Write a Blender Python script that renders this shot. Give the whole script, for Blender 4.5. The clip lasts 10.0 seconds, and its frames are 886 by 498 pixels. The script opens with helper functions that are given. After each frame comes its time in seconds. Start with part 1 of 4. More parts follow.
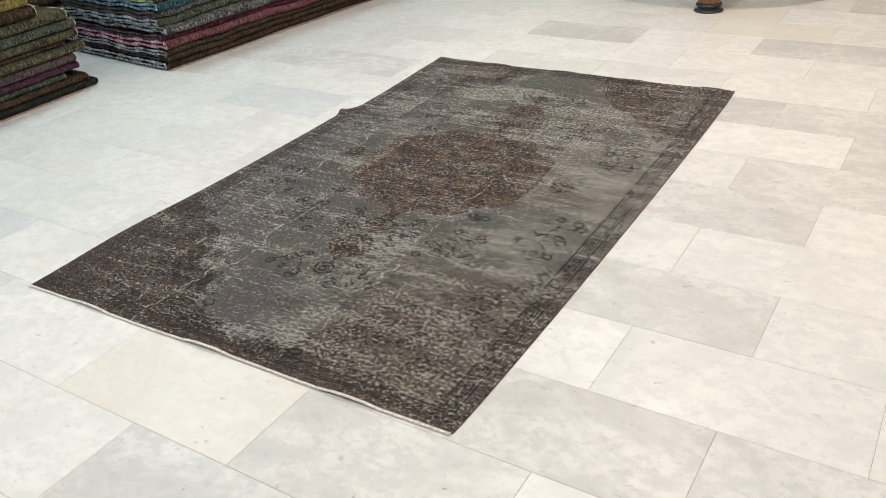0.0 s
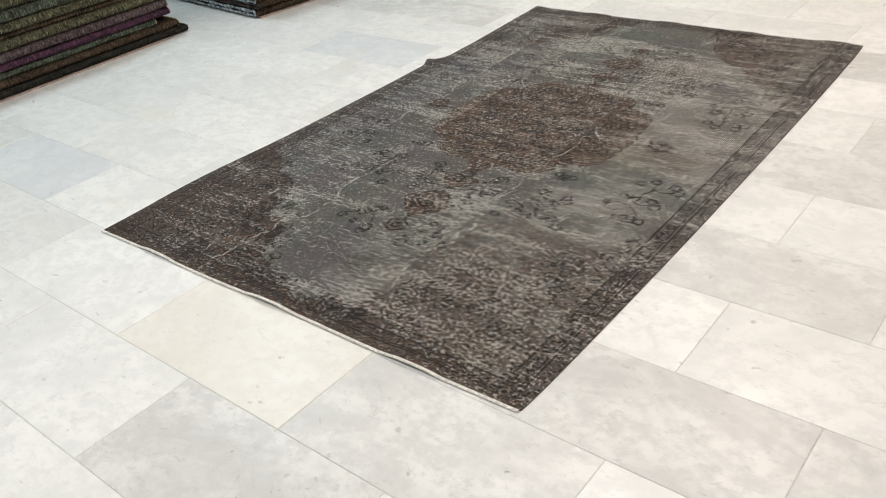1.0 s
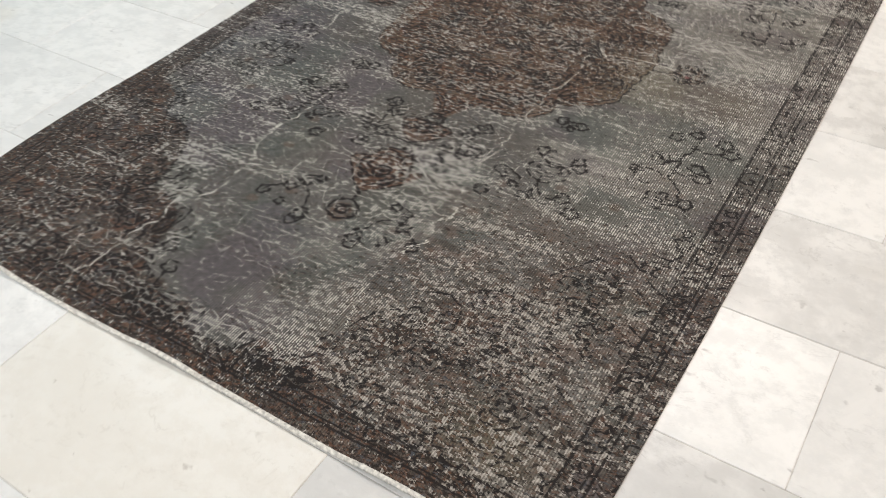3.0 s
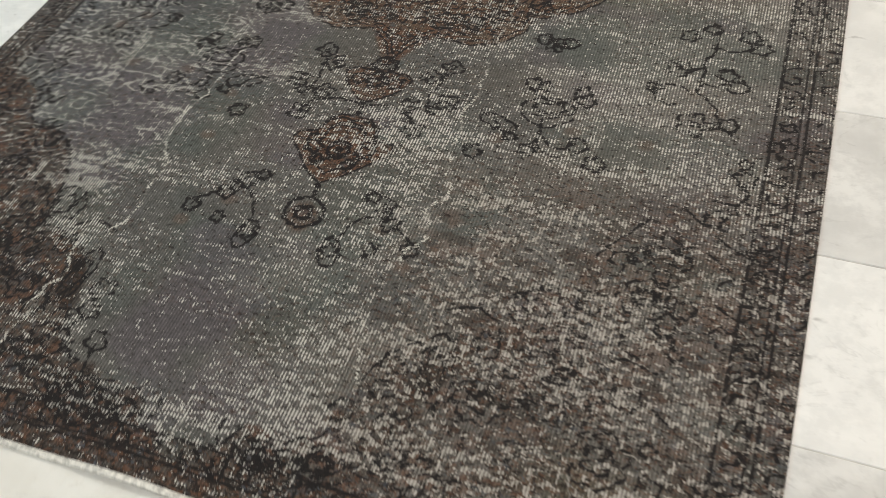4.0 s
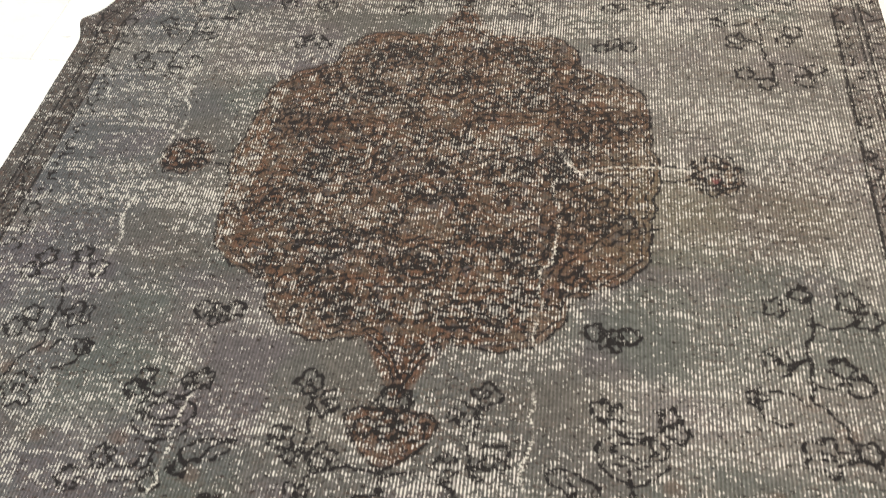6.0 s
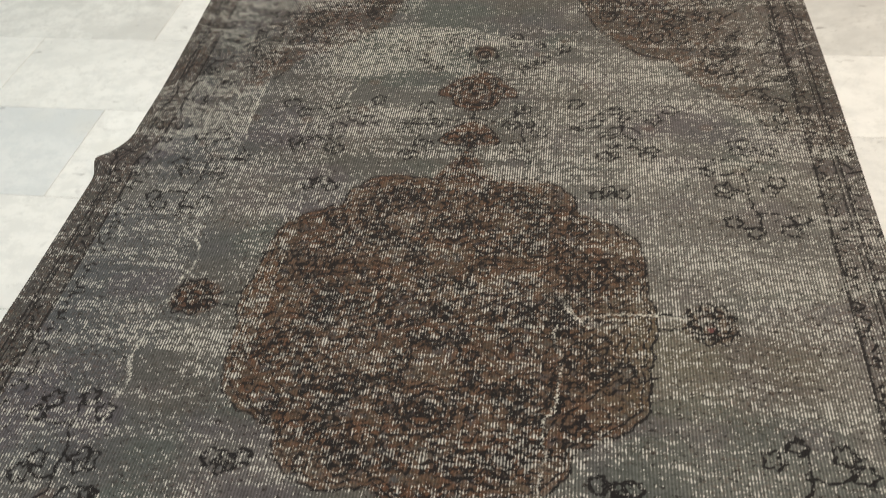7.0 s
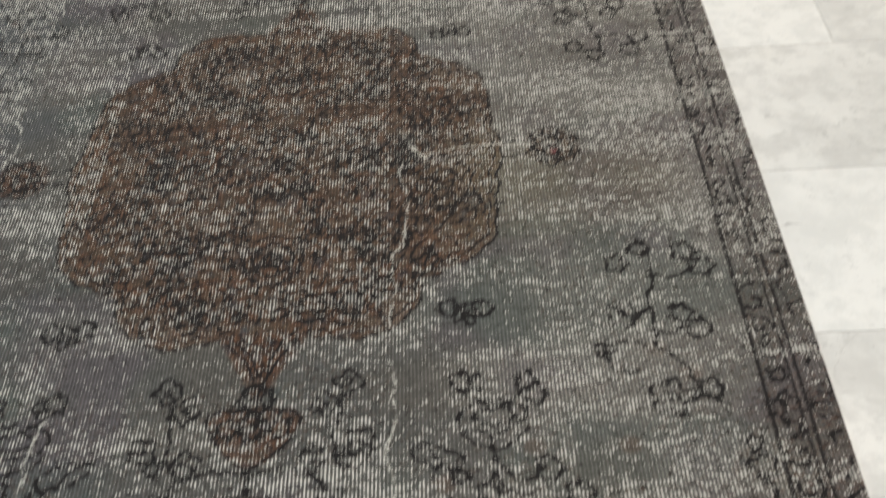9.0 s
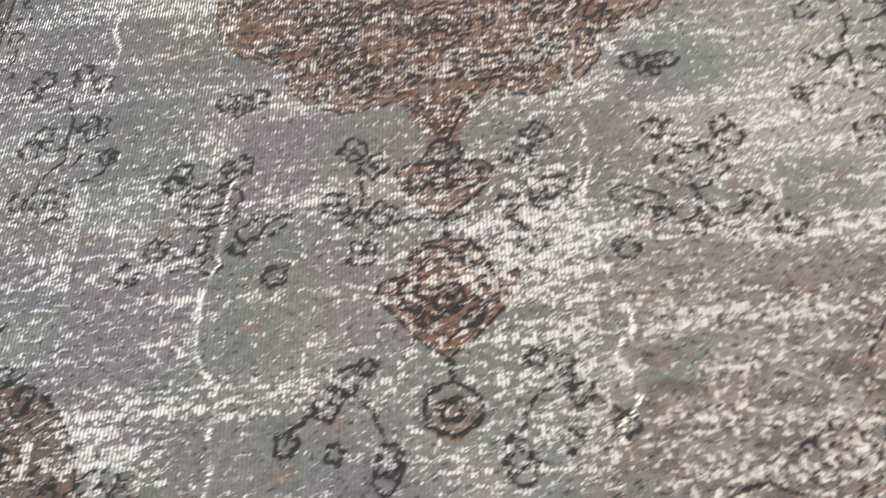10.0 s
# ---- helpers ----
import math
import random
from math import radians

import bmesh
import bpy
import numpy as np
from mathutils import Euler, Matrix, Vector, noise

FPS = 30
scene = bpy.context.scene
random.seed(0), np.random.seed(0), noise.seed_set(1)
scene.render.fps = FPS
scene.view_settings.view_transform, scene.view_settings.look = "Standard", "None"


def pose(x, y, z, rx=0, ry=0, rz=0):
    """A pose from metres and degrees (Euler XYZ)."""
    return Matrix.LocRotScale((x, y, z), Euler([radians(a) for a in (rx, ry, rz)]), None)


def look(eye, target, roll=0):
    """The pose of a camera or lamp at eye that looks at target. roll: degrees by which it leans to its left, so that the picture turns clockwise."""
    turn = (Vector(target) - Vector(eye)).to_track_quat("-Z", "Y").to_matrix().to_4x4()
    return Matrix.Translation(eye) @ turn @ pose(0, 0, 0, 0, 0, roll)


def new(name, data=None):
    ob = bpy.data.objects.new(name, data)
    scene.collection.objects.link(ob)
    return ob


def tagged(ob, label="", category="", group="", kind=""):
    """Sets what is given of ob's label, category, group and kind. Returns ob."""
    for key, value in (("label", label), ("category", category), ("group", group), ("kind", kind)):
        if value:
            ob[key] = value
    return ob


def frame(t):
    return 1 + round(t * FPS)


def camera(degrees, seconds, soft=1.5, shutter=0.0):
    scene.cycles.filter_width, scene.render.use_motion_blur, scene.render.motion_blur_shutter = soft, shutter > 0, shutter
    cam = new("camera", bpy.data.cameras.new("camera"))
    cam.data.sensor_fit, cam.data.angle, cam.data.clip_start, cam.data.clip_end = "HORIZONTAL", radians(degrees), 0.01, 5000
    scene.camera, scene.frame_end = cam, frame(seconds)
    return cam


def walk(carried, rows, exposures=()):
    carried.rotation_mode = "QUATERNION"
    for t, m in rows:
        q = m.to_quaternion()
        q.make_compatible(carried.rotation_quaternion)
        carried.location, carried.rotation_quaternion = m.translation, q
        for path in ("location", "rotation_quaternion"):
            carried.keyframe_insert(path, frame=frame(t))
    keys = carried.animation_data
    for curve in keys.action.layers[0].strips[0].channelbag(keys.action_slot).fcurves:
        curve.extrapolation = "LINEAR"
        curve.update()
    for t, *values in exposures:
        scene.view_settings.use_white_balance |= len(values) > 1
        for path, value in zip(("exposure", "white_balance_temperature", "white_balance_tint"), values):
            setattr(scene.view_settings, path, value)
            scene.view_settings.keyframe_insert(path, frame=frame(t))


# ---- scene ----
cam = camera(56.2, 10.0, soft=0.65, shutter=0.4)
PATH = [
    (0, (2.426, -1.24, 1.357), (1.479, 0.215, 0.363), -4.8),
    (0.5, (2.421, -1.184, 1.301), (1.456, 0.237, 0.277), -3.9),
    (1, (2.379, -1.087, 1.258), (1.265, 0.196, 0.203), -6.6),
    (1.5, (2.175, -0.957, 1.222), (1.11, 0.315, 0.105), -9.7),
    (2, (2.058, -0.78, 1.192), (1.078, 0.494, 0.002), -5.9),
    (2.5, (1.95, -0.617, 1.179), (0.987, 0.556, -0.123), -5.2),
    (2.7, (1.894, -0.569, 1.171), (0.97, 0.606, -0.157), -4.6),
    (3.8, (1.497, -0.308, 1.048), (0.913, 0.818, -0.498), -8.5),
    (4, (1.444, -0.234, 1.016), (0.889, 0.862, -0.563), -9.8),
    (4.5, (1.291, -0.056, 1.005), (0.858, 0.966, -0.658), -12.3),
    (5, (1.115, 0.118, 1.027), (0.797, 1.186, -0.634), -11.5),
    (5.5, (1.072, 0.271, 1.028), (0.794, 1.41, -0.592), -8.4),
    (5.7, (1.074, 0.305, 1.034), (0.777, 1.458, -0.573), -8.7),
    (6.8, (1.034, 0.364, 1.112), (0.759, 1.708, -0.344), -5.5),
    (7, (1.036, 0.367, 1.133), (0.766, 1.744, -0.292), -5.4),
    (7.5, (1.071, 0.393, 1.181), (0.837, 1.852, -0.167), -5.8),
    (8, (1.131, 0.41, 1.211), (0.998, 1.909, -0.105), -6.1),
    (8.5, (1.184, 0.384, 1.176), (1.135, 1.776, -0.259), -6.3),
    (8.8, (1.164, 0.342, 1.092), (1.119, 1.612, -0.44), -5.9),
    (9, (1.147, 0.31, 1.036), (1.087, 1.524, -0.552), -5.8),
    (9.5, (1.076, 0.209, 0.96), (0.902, 1.325, -0.691), -10.4),
    (10, (0.927, 0.162, 0.928), (0.752, 1.165, -0.794), -13.2),
]
walk(cam, [(t, look(eye, target, roll)) for t, eye, target, roll in PATH],
     [(0.0, -0.10, 6500, 14), (2.7, -0.06, 6350, 16), (3.8, -0.25, 6450, 12), (4.1, -0.2, 6450, 12), (4.4, 0.3, 6600, 15), (5.0, 0.82, 6600, 15), (5.7, 0.6, 6650, 15),
      (6.8, -0.10, 6700, 12), (7.5, -0.27, 6650, 12), (8.0, 0.02, 6500, 13), (8.5, 0.03, 6450, 15), (9.0, -0.2, 6200, 11), (9.5, 0.7, 6300, 15), (10.0, 1.05, 6200, 17)])

# ---------------------------------------------------------------- light
world = bpy.data.worlds.new("room_ambient")
scene.world = world
world.use_nodes = True
world.node_tree.nodes["Background"].inputs[0].default_value = (0.9, 0.95, 1.0, 1)
world.node_tree.nodes["Background"].inputs[1].default_value = 0.05

FLOOR = -0.004      # top of the floor tiles
ROOM = (-3.6, 4.4, -3.4, 7.2, 3.1)   # x0, x1, y0, y1, ceiling height


def ceiling_lamp(x, y, watts, colour, size=0.35):
    """A square recessed panel, assumed in the unseen ceiling, and its light."""
    data = bpy.data.lights.new("panel_light", "AREA")
    data.energy, data.color, data.shape, data.size = watts, colour, "SQUARE", size
    ob = new("panel_light", data)
    ob.matrix_world = pose(x, y, ROOM[4] - 0.03)
    return ob


# no panel is in view: their number, places and tints are assumed
COOL, NEUTRAL, WARM = (0.70, 0.95, 1.0), (1.0, 0.97, 0.935), (1.0, 0.84, 0.64)
PANELS = [(-2.0, -1.2, COOL, 30), (-2.0, 1.8, COOL, 32), (-2.0, 4.8, COOL, 20),
          (0.6, -1.2, NEUTRAL, 30), (0.6, 1.8, NEUTRAL, 30), (1.20, 3.35, (1.0, 0.88, 0.74), 36),
          (3.0, -1.2, NEUTRAL, 30), (3.0, 1.8, WARM, 30), (3.2, 4.8, WARM, 10)]
for px, py, tint, watts in PANELS:
    ceiling_lamp(px, py, watts, tint, 0.12 if py > 3 else 0.35)

# ---------------------------------------------------------------- materials


def material(name):
    m = bpy.data.materials.new(name)
    m.use_nodes = True
    t = m.node_tree
    return m, t, t.nodes["Principled BSDF"]


def node(t, kind, **values):
    n = t.nodes.new(kind)
    for key, value in values.items():
        if key in n.inputs:
            n.inputs[key].default_value = value
    return n


def math_node(t, op, a, b=None, c=None, clamp=False):
    n = t.nodes.new("ShaderNodeMath")
    n.operation, n.use_clamp = op, clamp
    for i, v in enumerate((a, b, c)):
        if v is None:
            continue
        if isinstance(v, (int, float)):
            n.inputs[i].default_value = v
        else:
            t.links.new(v, n.inputs[i])
    return n.outputs[0]


def ramp(t, x, lo, hi, a=0.0, b=1.0):
    n = t.nodes.new("ShaderNodeMapRange")
    n.interpolation_type = "SMOOTHSTEP"
    for i, v in enumerate((x, lo, hi, a, b)):
        if isinstance(v, (int, float)):
            n.inputs[i].default_value = v
        else:
            t.links.new(v, n.inputs[i])
    return n.outputs[0]


def mix(t, f, a, b, how="MIX"):
    n = t.nodes.new("ShaderNodeMix")
    n.data_type, n.blend_type = "RGBA", how
    for i, v in ((0, f), (6, a), (7, b)):
        if isinstance(v, (int, float)):
            n.inputs[i].default_value = v
        elif isinstance(v, tuple):
            n.inputs[i].default_value = (*v, 1)
        else:
            t.links.new(v, n.inputs[i])
    return n.outputs[2]


def scaled(t, src, sx, sy, sz, off=None):
    n = t.nodes.new("ShaderNodeMapping")
    n.inputs["Scale"].default_value = (sx, sy, sz)
    t.links.new(src, n.inputs["Vector"])
    if off is not None:
        t.links.new(off, n.inputs["Location"])
    return n.outputs[0]


def grain(t, vec, scale, detail=3.0, rough=0.55, distort=0.0):
    n = node(t, "ShaderNodeTexNoise", Scale=scale, Detail=detail, Roughness=rough, Distortion=distort)
    t.links.new(vec, n.inputs["Vector"])
    return n.outputs[0]


def bumped(t, bsdf, height, strength, distance):
    n = node(t, "ShaderNodeBump", Strength=strength, Distance=distance)
    t.links.new(height, n.inputs["Height"])
    t.links.new(n.outputs[0], bsdf.inputs["Normal"])


def plain(name, colour, rough=0.6, spread=0.12, scale=12.0, metal=0.0):
    """A painted or simple surface with faint unevenness."""
    m, t, b = material(name)
    co = t.nodes.new("ShaderNodeTexCoord").outputs["Object"]
    n = grain(t, co, scale, 5)
    dark = tuple(c * (1 - spread) for c in colour)
    light = tuple(min(1, c * (1 + spread)) for c in colour)
    t.links.new(mix(t, ramp(t, n, 0.3, 0.7), dark, light), b.inputs["Base Color"])
    b.inputs["Roughness"].default_value, b.inputs["Metallic"].default_value = rough, metal
    bumped(t, b, n, 0.1, 0.004)
    return m


def marble(name, base, cloud, vein, cloudiness):
    """Polished, slightly worn white marble with soft grey clouds, thin veins and specks."""
    m, t, b = material(name)
    co = t.nodes.new("ShaderNodeTexCoord").outputs["Object"]
    info = t.nodes.new("ShaderNodeObjectInfo")
    shift = t.nodes.new("ShaderNodeCombineXYZ")
    for i, k in enumerate((37.0, 61.0, 13.0)):
        t.links.new(math_node(t, "MULTIPLY", info.outputs["Random"], k), shift.inputs[i])
    v = scaled(t, co, 1, 1.2, 1, shift.outputs[0])
    big = grain(t, v, 3.2, 6, 0.6, 0.6)
    fine = grain(t, v, 34, 6, 0.65)
    streak = grain(t, scaled(t, v, 1.0, 1.4, 1), 5.0, 5, 0.62, 1.2)
    c = mix(t, math_node(t, "MULTIPLY", ramp(t, big, 0.42, 0.68), cloudiness), base, cloud)
    line = math_node(t, "ABSOLUTE", math_node(t, "SUBTRACT", streak, 0.5))
    c = mix(t, math_node(t, "MULTIPLY", ramp(t, line, 0.0, 0.022, 1, 0), math_node(t, "MULTIPLY", ramp(t, fine, 0.45, 0.62), 0.30)), c, vein)
    speck = grain(t, scaled(t, v, 1, 1.25, 1), 24, 3, 0.5, 0.5)
    c = mix(t, math_node(t, "MULTIPLY", ramp(t, speck, 0.665, 0.76), ramp(t, big, 0.40, 0.60, 0.25, 0.85)), c, vein)
    mottle = grain(t, v, 17, 5, 0.72)
    c = mix(t, ramp(t, mottle, 0.40, 0.62, 0.0, 0.70), c, cloud)
    stain = grain(t, v, 2.1, 3, 0.5)
    c = mix(t, ramp(t, stain, 0.60, 0.74, 0.0, 0.20), c, (0.74, 0.66, 0.50))
    tone = math_node(t, "ADD", math_node(t, "MULTIPLY", info.outputs["Random"], 0.09), 0.93)
    hsv = t.nodes.new("ShaderNodeHueSaturation")
    t.links.new(tone, hsv.inputs["Value"])
    t.links.new(c, hsv.inputs["Color"])
    t.links.new(hsv.outputs[0], b.inputs["Base Color"])
    t.links.new(ramp(t, fine, 0.3, 0.7, 0.29, 0.42), b.inputs["Roughness"])
    b.inputs["Specular IOR Level"].default_value = 0.4
    bumped(t, b, math_node(t, "ADD", big, math_node(t, "MULTIPLY", fine, 0.15)), 0.06, 0.01)
    return m


MARBLE = {
    "white": marble("white_marble", (0.83, 0.825, 0.805), (0.705, 0.705, 0.69), (0.33, 0.32, 0.31), 0.75),
    "grey": marble("grey_marble", (0.755, 0.75, 0.73), (0.59, 0.585, 0.57), (0.28, 0.27, 0.26), 1.0),
    "cream": marble("cream_marble", (0.80, 0.78, 0.73), (0.74, 0.71, 0.65), (0.45, 0.41, 0.36), 0.8),
    "blue": marble("bluish_marble", (0.765, 0.78, 0.785), (0.66, 0.685, 0.70), (0.40, 0.41, 0.42), 0.9),
}
GROUT = plain("grout", (0.50, 0.48, 0.45), 0.9, 0.2, 40)
PLASTER = plain("plaster", (0.74, 0.73, 0.70), 0.85, 0.05, 5)
LAMP_FRAME = plain("lamp_frame", (0.8, 0.8, 0.8), 0.4, 0.03)

# ---------------------------------------------------------------- mesh helpers


def part(name, bm, mat, parent=None, label="", smooth=False):
    me = bpy.data.meshes.new(name)
    bm.to_mesh(me)
    bm.free()
    me.materials.append(mat)
    if smooth:
        me.shade_smooth()
    ob = new(name, me)
    if parent:
        ob.parent = parent
    return tagged(ob, label)


def thing(name, at, label, category, group="", kind=""):
    ob = new(name)
    ob.matrix_world = pose(*at) if not isinstance(at, Matrix) else at
    ob.empty_display_size = 0.1
    return tagged(ob, label, category, group, kind)


def box(bm, x0, x1, y0, y1, z0, z1, bevel=0.0, segments=2):
    r = bmesh.ops.create_cube(bm, size=1)
    for v in r["verts"]:
        v.co = ((x0 + x1) / 2 + v.co.x * (x1 - x0), (y0 + y1) / 2 + v.co.y * (y1 - y0), (z0 + z1) / 2 + v.co.z * (z1 - z0))
    if bevel:
        edges = list({e for v in r["verts"] for e in v.link_edges})
        bmesh.ops.bevel(bm, geom=edges, offset=bevel, segments=segments, profile=0.7, affect="EDGES")
    return bm


def turned(bm, profile, steps=24, at=(0, 0, 0)):
    """A turned solid from (radius, height) pairs."""
    rings = []
    for r, z in profile:
        rings.append([bm.verts.new((at[0] + r * math.cos(2 * math.pi * k / steps), at[1] + r * math.sin(2 * math.pi * k / steps), at[2] + z)) for k in range(steps)])
    for a, b in zip(rings, rings[1:]):
        for k in range(steps):
            bm.faces.new((a[k], a[(k + 1) % steps], b[(k + 1) % steps], b[k]))
    bm.faces.new(rings[0][::-1])
    bm.faces.new(rings[-1])
    return bm


# ---------------------------------------------------------------- room shell
x0, x1, y0, y1, top = ROOM
for name, b in (("wall_west", (x0 - 0.15, x0, y0 - 0.15, y1 + 0.15)), ("wall_east", (x1, x1 + 0.15, y0 - 0.15, y1 + 0.15)),
                ("wall_south", (x0, x1, y0 - 0.15, y0)), ("wall_north", (x0, x1, y1, y1 + 0.15))):
    w = part(name, box(bmesh.new(), *b, FLOOR - 0.1, top), PLASTER)
    tagged(w, "plain off-white plastered shop wall", "wall", kind="structure")
c = part("ceiling", box(bmesh.new(), x0 - 0.15, x1 + 0.15, y0 - 0.15, y1 + 0.15, top, top + 0.15), PLASTER)
tagged(c, "plain off-white ceiling with assumed light panels", "ceiling", kind="structure")
for px, py, tint, watts in PANELS:
    bm = bmesh.new()
    for s in (-1, 1):
        box(bm, s * 0.195 - 0.015, s * 0.195 + 0.015, -0.21, 0.21, -0.03, 0)
        box(bm, -0.18, 0.18, s * 0.195 - 0.015, s * 0.195 + 0.015, -0.03, 0)
    f = part("ceiling_light", bm, LAMP_FRAME)
    f.matrix_world = pose(px, py, top)
    tagged(f, "white square light panel frame assumed in the unseen ceiling", "ceiling light", "ceiling light panels")

# ---------------------------------------------------------------- the rug


class Field:
    """A grid over the rug on which the woven design is laid out."""

    def __init__(self, nu, nv):
        u, v = np.meshgrid(np.linspace(0, 1, nu), np.linspace(0, 1, nv))
        self.u, self.v, self.nu, self.nv = u, v, nu, nv
        self.x = (1 - v) * (1.60 * u) + v * (0.042 + 1.588 * u)
        self.y = (1 - v) * 0.0 + v * (2.562 - 0.037 * u)
        self.ink = np.full(u.shape, 0.05)
        self.crack = np.full(u.shape, 0.05)

    def stroke(self, field, pts, reach=0.03):
        """Lower the field to the distance from a line through pts."""
        pts = np.asarray(pts, float)
        for (ax, ay), (bx, by) in zip(pts[:-1], pts[1:]):
            i0 = int(np.clip((min(ax, bx) - reach - 0.045) / 1.6 * (self.nu - 1), 0, self.nu - 1))
            i1 = int(np.clip((max(ax, bx) + reach) / 1.58 * (self.nu - 1) + 2, 1, self.nu))
            j0 = int(np.clip((min(ay, by) - reach) / 2.563 * (self.nv - 1), 0, self.nv - 1))
            j1 = int(np.clip((max(ay, by) + reach) / 2.524 * (self.nv - 1) + 2, 1, self.nv))
            X, Y = self.x[j0:j1, i0:i1], self.y[j0:j1, i0:i1]
            dx, dy = bx - ax, by - ay
            k = np.clip(((X - ax) * dx + (Y - ay) * dy) / (dx * dx + dy * dy + 1e-12), 0, 1)
            d = np.hypot(X - ax - k * dx, Y - ay - k * dy)
            np.minimum(field[j0:j1, i0:i1], d, out=field[j0:j1, i0:i1])


def smooth(a, lo, hi):
    k = np.clip((a - lo) / (hi - lo), 0, 1)
    return k * k * (3 - 2 * k)


RNG = np.random.default_rng(7)


def cloud(x, y, sx, sy, octaves=3, seed=0):
    """Smooth random values, 0 to 1, with patches about sx by sy metres."""
    rng = np.random.default_rng(seed)
    out, total, amp = 0, 0, 1.0
    for _ in range(octaves):
        g = rng.random((int(3 / sy) + 4, int(2 / sx) + 4))
        fx, fy = (x + 0.1) / sx, (y + 0.1) / sy
        ix, iy = np.floor(fx).astype(int), np.floor(fy).astype(int)
        a, b = smooth(fx - ix, 0, 1), smooth(fy - iy, 0, 1)
        ix, iy = ix % (g.shape[1] - 1), iy % (g.shape[0] - 1)
        out = out + amp * ((g[iy, ix] * (1 - a) + g[iy, ix + 1] * a) * (1 - b) + (g[iy + 1, ix] * (1 - a) + g[iy + 1, ix + 1] * a) * b)
        total, amp, sx, sy = total + amp, amp * 0.55, sx / 2.1, sy / 2.1
    return out / total


CX, CY = 0.838, 1.31      # middle of the medallion
rug = Field(500, 796)
X, Y = rug.x, rug.y
A, B = np.abs(X - CX), np.abs(Y - CY)


def mirrored(pts):
    """A line and its mirror images across the rug's two axes."""
    pts = np.asarray(pts, float)
    for sx in (1, -1):
        for sy in (1, -1):
            yield np.c_[CX + sx * (pts[:, 0] - CX), CY + sy * (pts[:, 1] - CY)]


def ring(x, y, r, petals=0, depth=0.25, turn=0.0, squash=1.0, n=34):
    a = np.linspace(0, 2 * math.pi, n)
    q = r * (1 + (depth * np.abs(np.cos(petals * a / 2)) - depth / 2 if petals else 0))
    px, py = q * np.cos(a), q * np.sin(a) * squash
    return np.c_[x + px * math.cos(turn) - py * math.sin(turn), y + px * math.sin(turn) + py * math.cos(turn)]


def bow(a, b, bend, n=9):
    """A curved stem from a to b that swings out by bend."""
    a, b = np.array(a, float), np.array(b, float)
    k = np.linspace(0, 1, n)[:, None]
    side = np.array([-(b - a)[1], (b - a)[0]])
    return a + (b - a) * k + side * bend * 4 * k * (1 - k)


def draw(pts):
    for line in mirrored(pts):
        rug.stroke(rug.ink, line + RNG.normal(0, 0.0018, line.shape))


def flower(x, y, r=0.016, petals=5, turn=0.0):
    draw(ring(x, y, r, petals, 0.5, turn))
    if r > 0.015:
        draw(ring(x, y, r * 0.3, n=7))


# lobed medallion, its inner line and its roses
angle = np.arctan2(Y - CY, X - CX)
radius = np.hypot(X - CX, Y - CY)
LOBES = ((0.375, 0.0), (0.362, 0.060), (0.358, 0.120), (0.354, 0.172), (0.336, 0.208), (0.296, 0.236), (0.240, 0.262), (0.232, 0.284),
         (0.228, 0.306), (0.206, 0.334), (0.172, 0.355), (0.134, 0.361), (0.098, 0.356), (0.056, 0.347), (0.020, 0.372), (0.0, 0.380))


def medallion_radius(a):
    """The medallion's lobed rim: the same quarter turned over both axes, with small scallops."""
    q = np.arctan2(np.abs(np.sin(a)), np.abs(np.cos(a)))
    turn = [math.atan2(y, x) for x, y in LOBES]
    return np.interp(q, turn, [math.hypot(x, y) for x, y in LOBES]) + 0.005 * np.abs(np.sin(22 * q))


inside = medallion_radius(angle) - radius
turns = np.linspace(0, math.pi / 2, 90)
for shrink in (1.0, 0.965):
    q = medallion_radius(turns) * shrink
    draw(np.c_[CX + q * np.cos(turns), CY + q * np.sin(turns)])
for k in range(150):
    a = RNG.random() * math.pi / 2
    q = (float(medallion_radius(a)) - 0.022) * math.sqrt(RNG.random())
    mx, my, r = CX + q * math.cos(a), CY + q * math.sin(a), 0.008 + 0.013 * RNG.random()
    if k % 2:
        draw(ring(mx, my, r, int(RNG.integers(4, 7)), 0.5, RNG.random() * 6, 0.85, 22))
    else:
        draw(bow((mx, my), (mx - RNG.random() * 0.05 * math.cos(a + RNG.normal()), my - RNG.random() * 0.05 * math.sin(a)), RNG.uniform(-0.4, 0.4), 9))
for mx, my in ((0.114, 0.290), (0.285, 0.110), (0.170, 0.170), (0.0, 0.210), (0.210, 0.0)):
    draw(ring(CX + mx, CY + my, 0.046, 9, 0.18))
    draw(ring(CX + mx, CY + my, 0.030, 7, 0.3, 0.4))
    draw(ring(CX + mx, CY + my, 0.013, 5, 0.5))
draw(bow((CX + 0.050, CY + 0.330), (CX + 0.200, CY + 0.225), 0.16, 14))
draw(bow((CX + 0.20, CY + 0.22), (CX + 0.33, CY + 0.04), 0.10, 14))

# necks and pendants at both ends
draw(bow((0.786, 0.950), (0.832, 0.868), 0.10))
draw(bow((0.800, 0.950), (0.834, 0.890), 0.10))
flower(CX, 0.856, 0.020)
LOWER = ((0.553, 0.000), (0.566, 0.020), (0.580, 0.040), (0.611, 0.066), (0.638, 0.092), (0.660, 0.090), (0.666, 0.058), (0.695, 0.050), (0.712, 0.030), (0.716, 0.000))
UPPER = ((0.752, 0.000), (0.762, 0.022), (0.776, 0.036), (0.800, 0.056), (0.828, 0.068), (0.842, 0.050), (0.838, 0.030), (0.846, 0.000))
for shape in (LOWER, UPPER):
    draw([(CX + w, y) for y, w in shape])
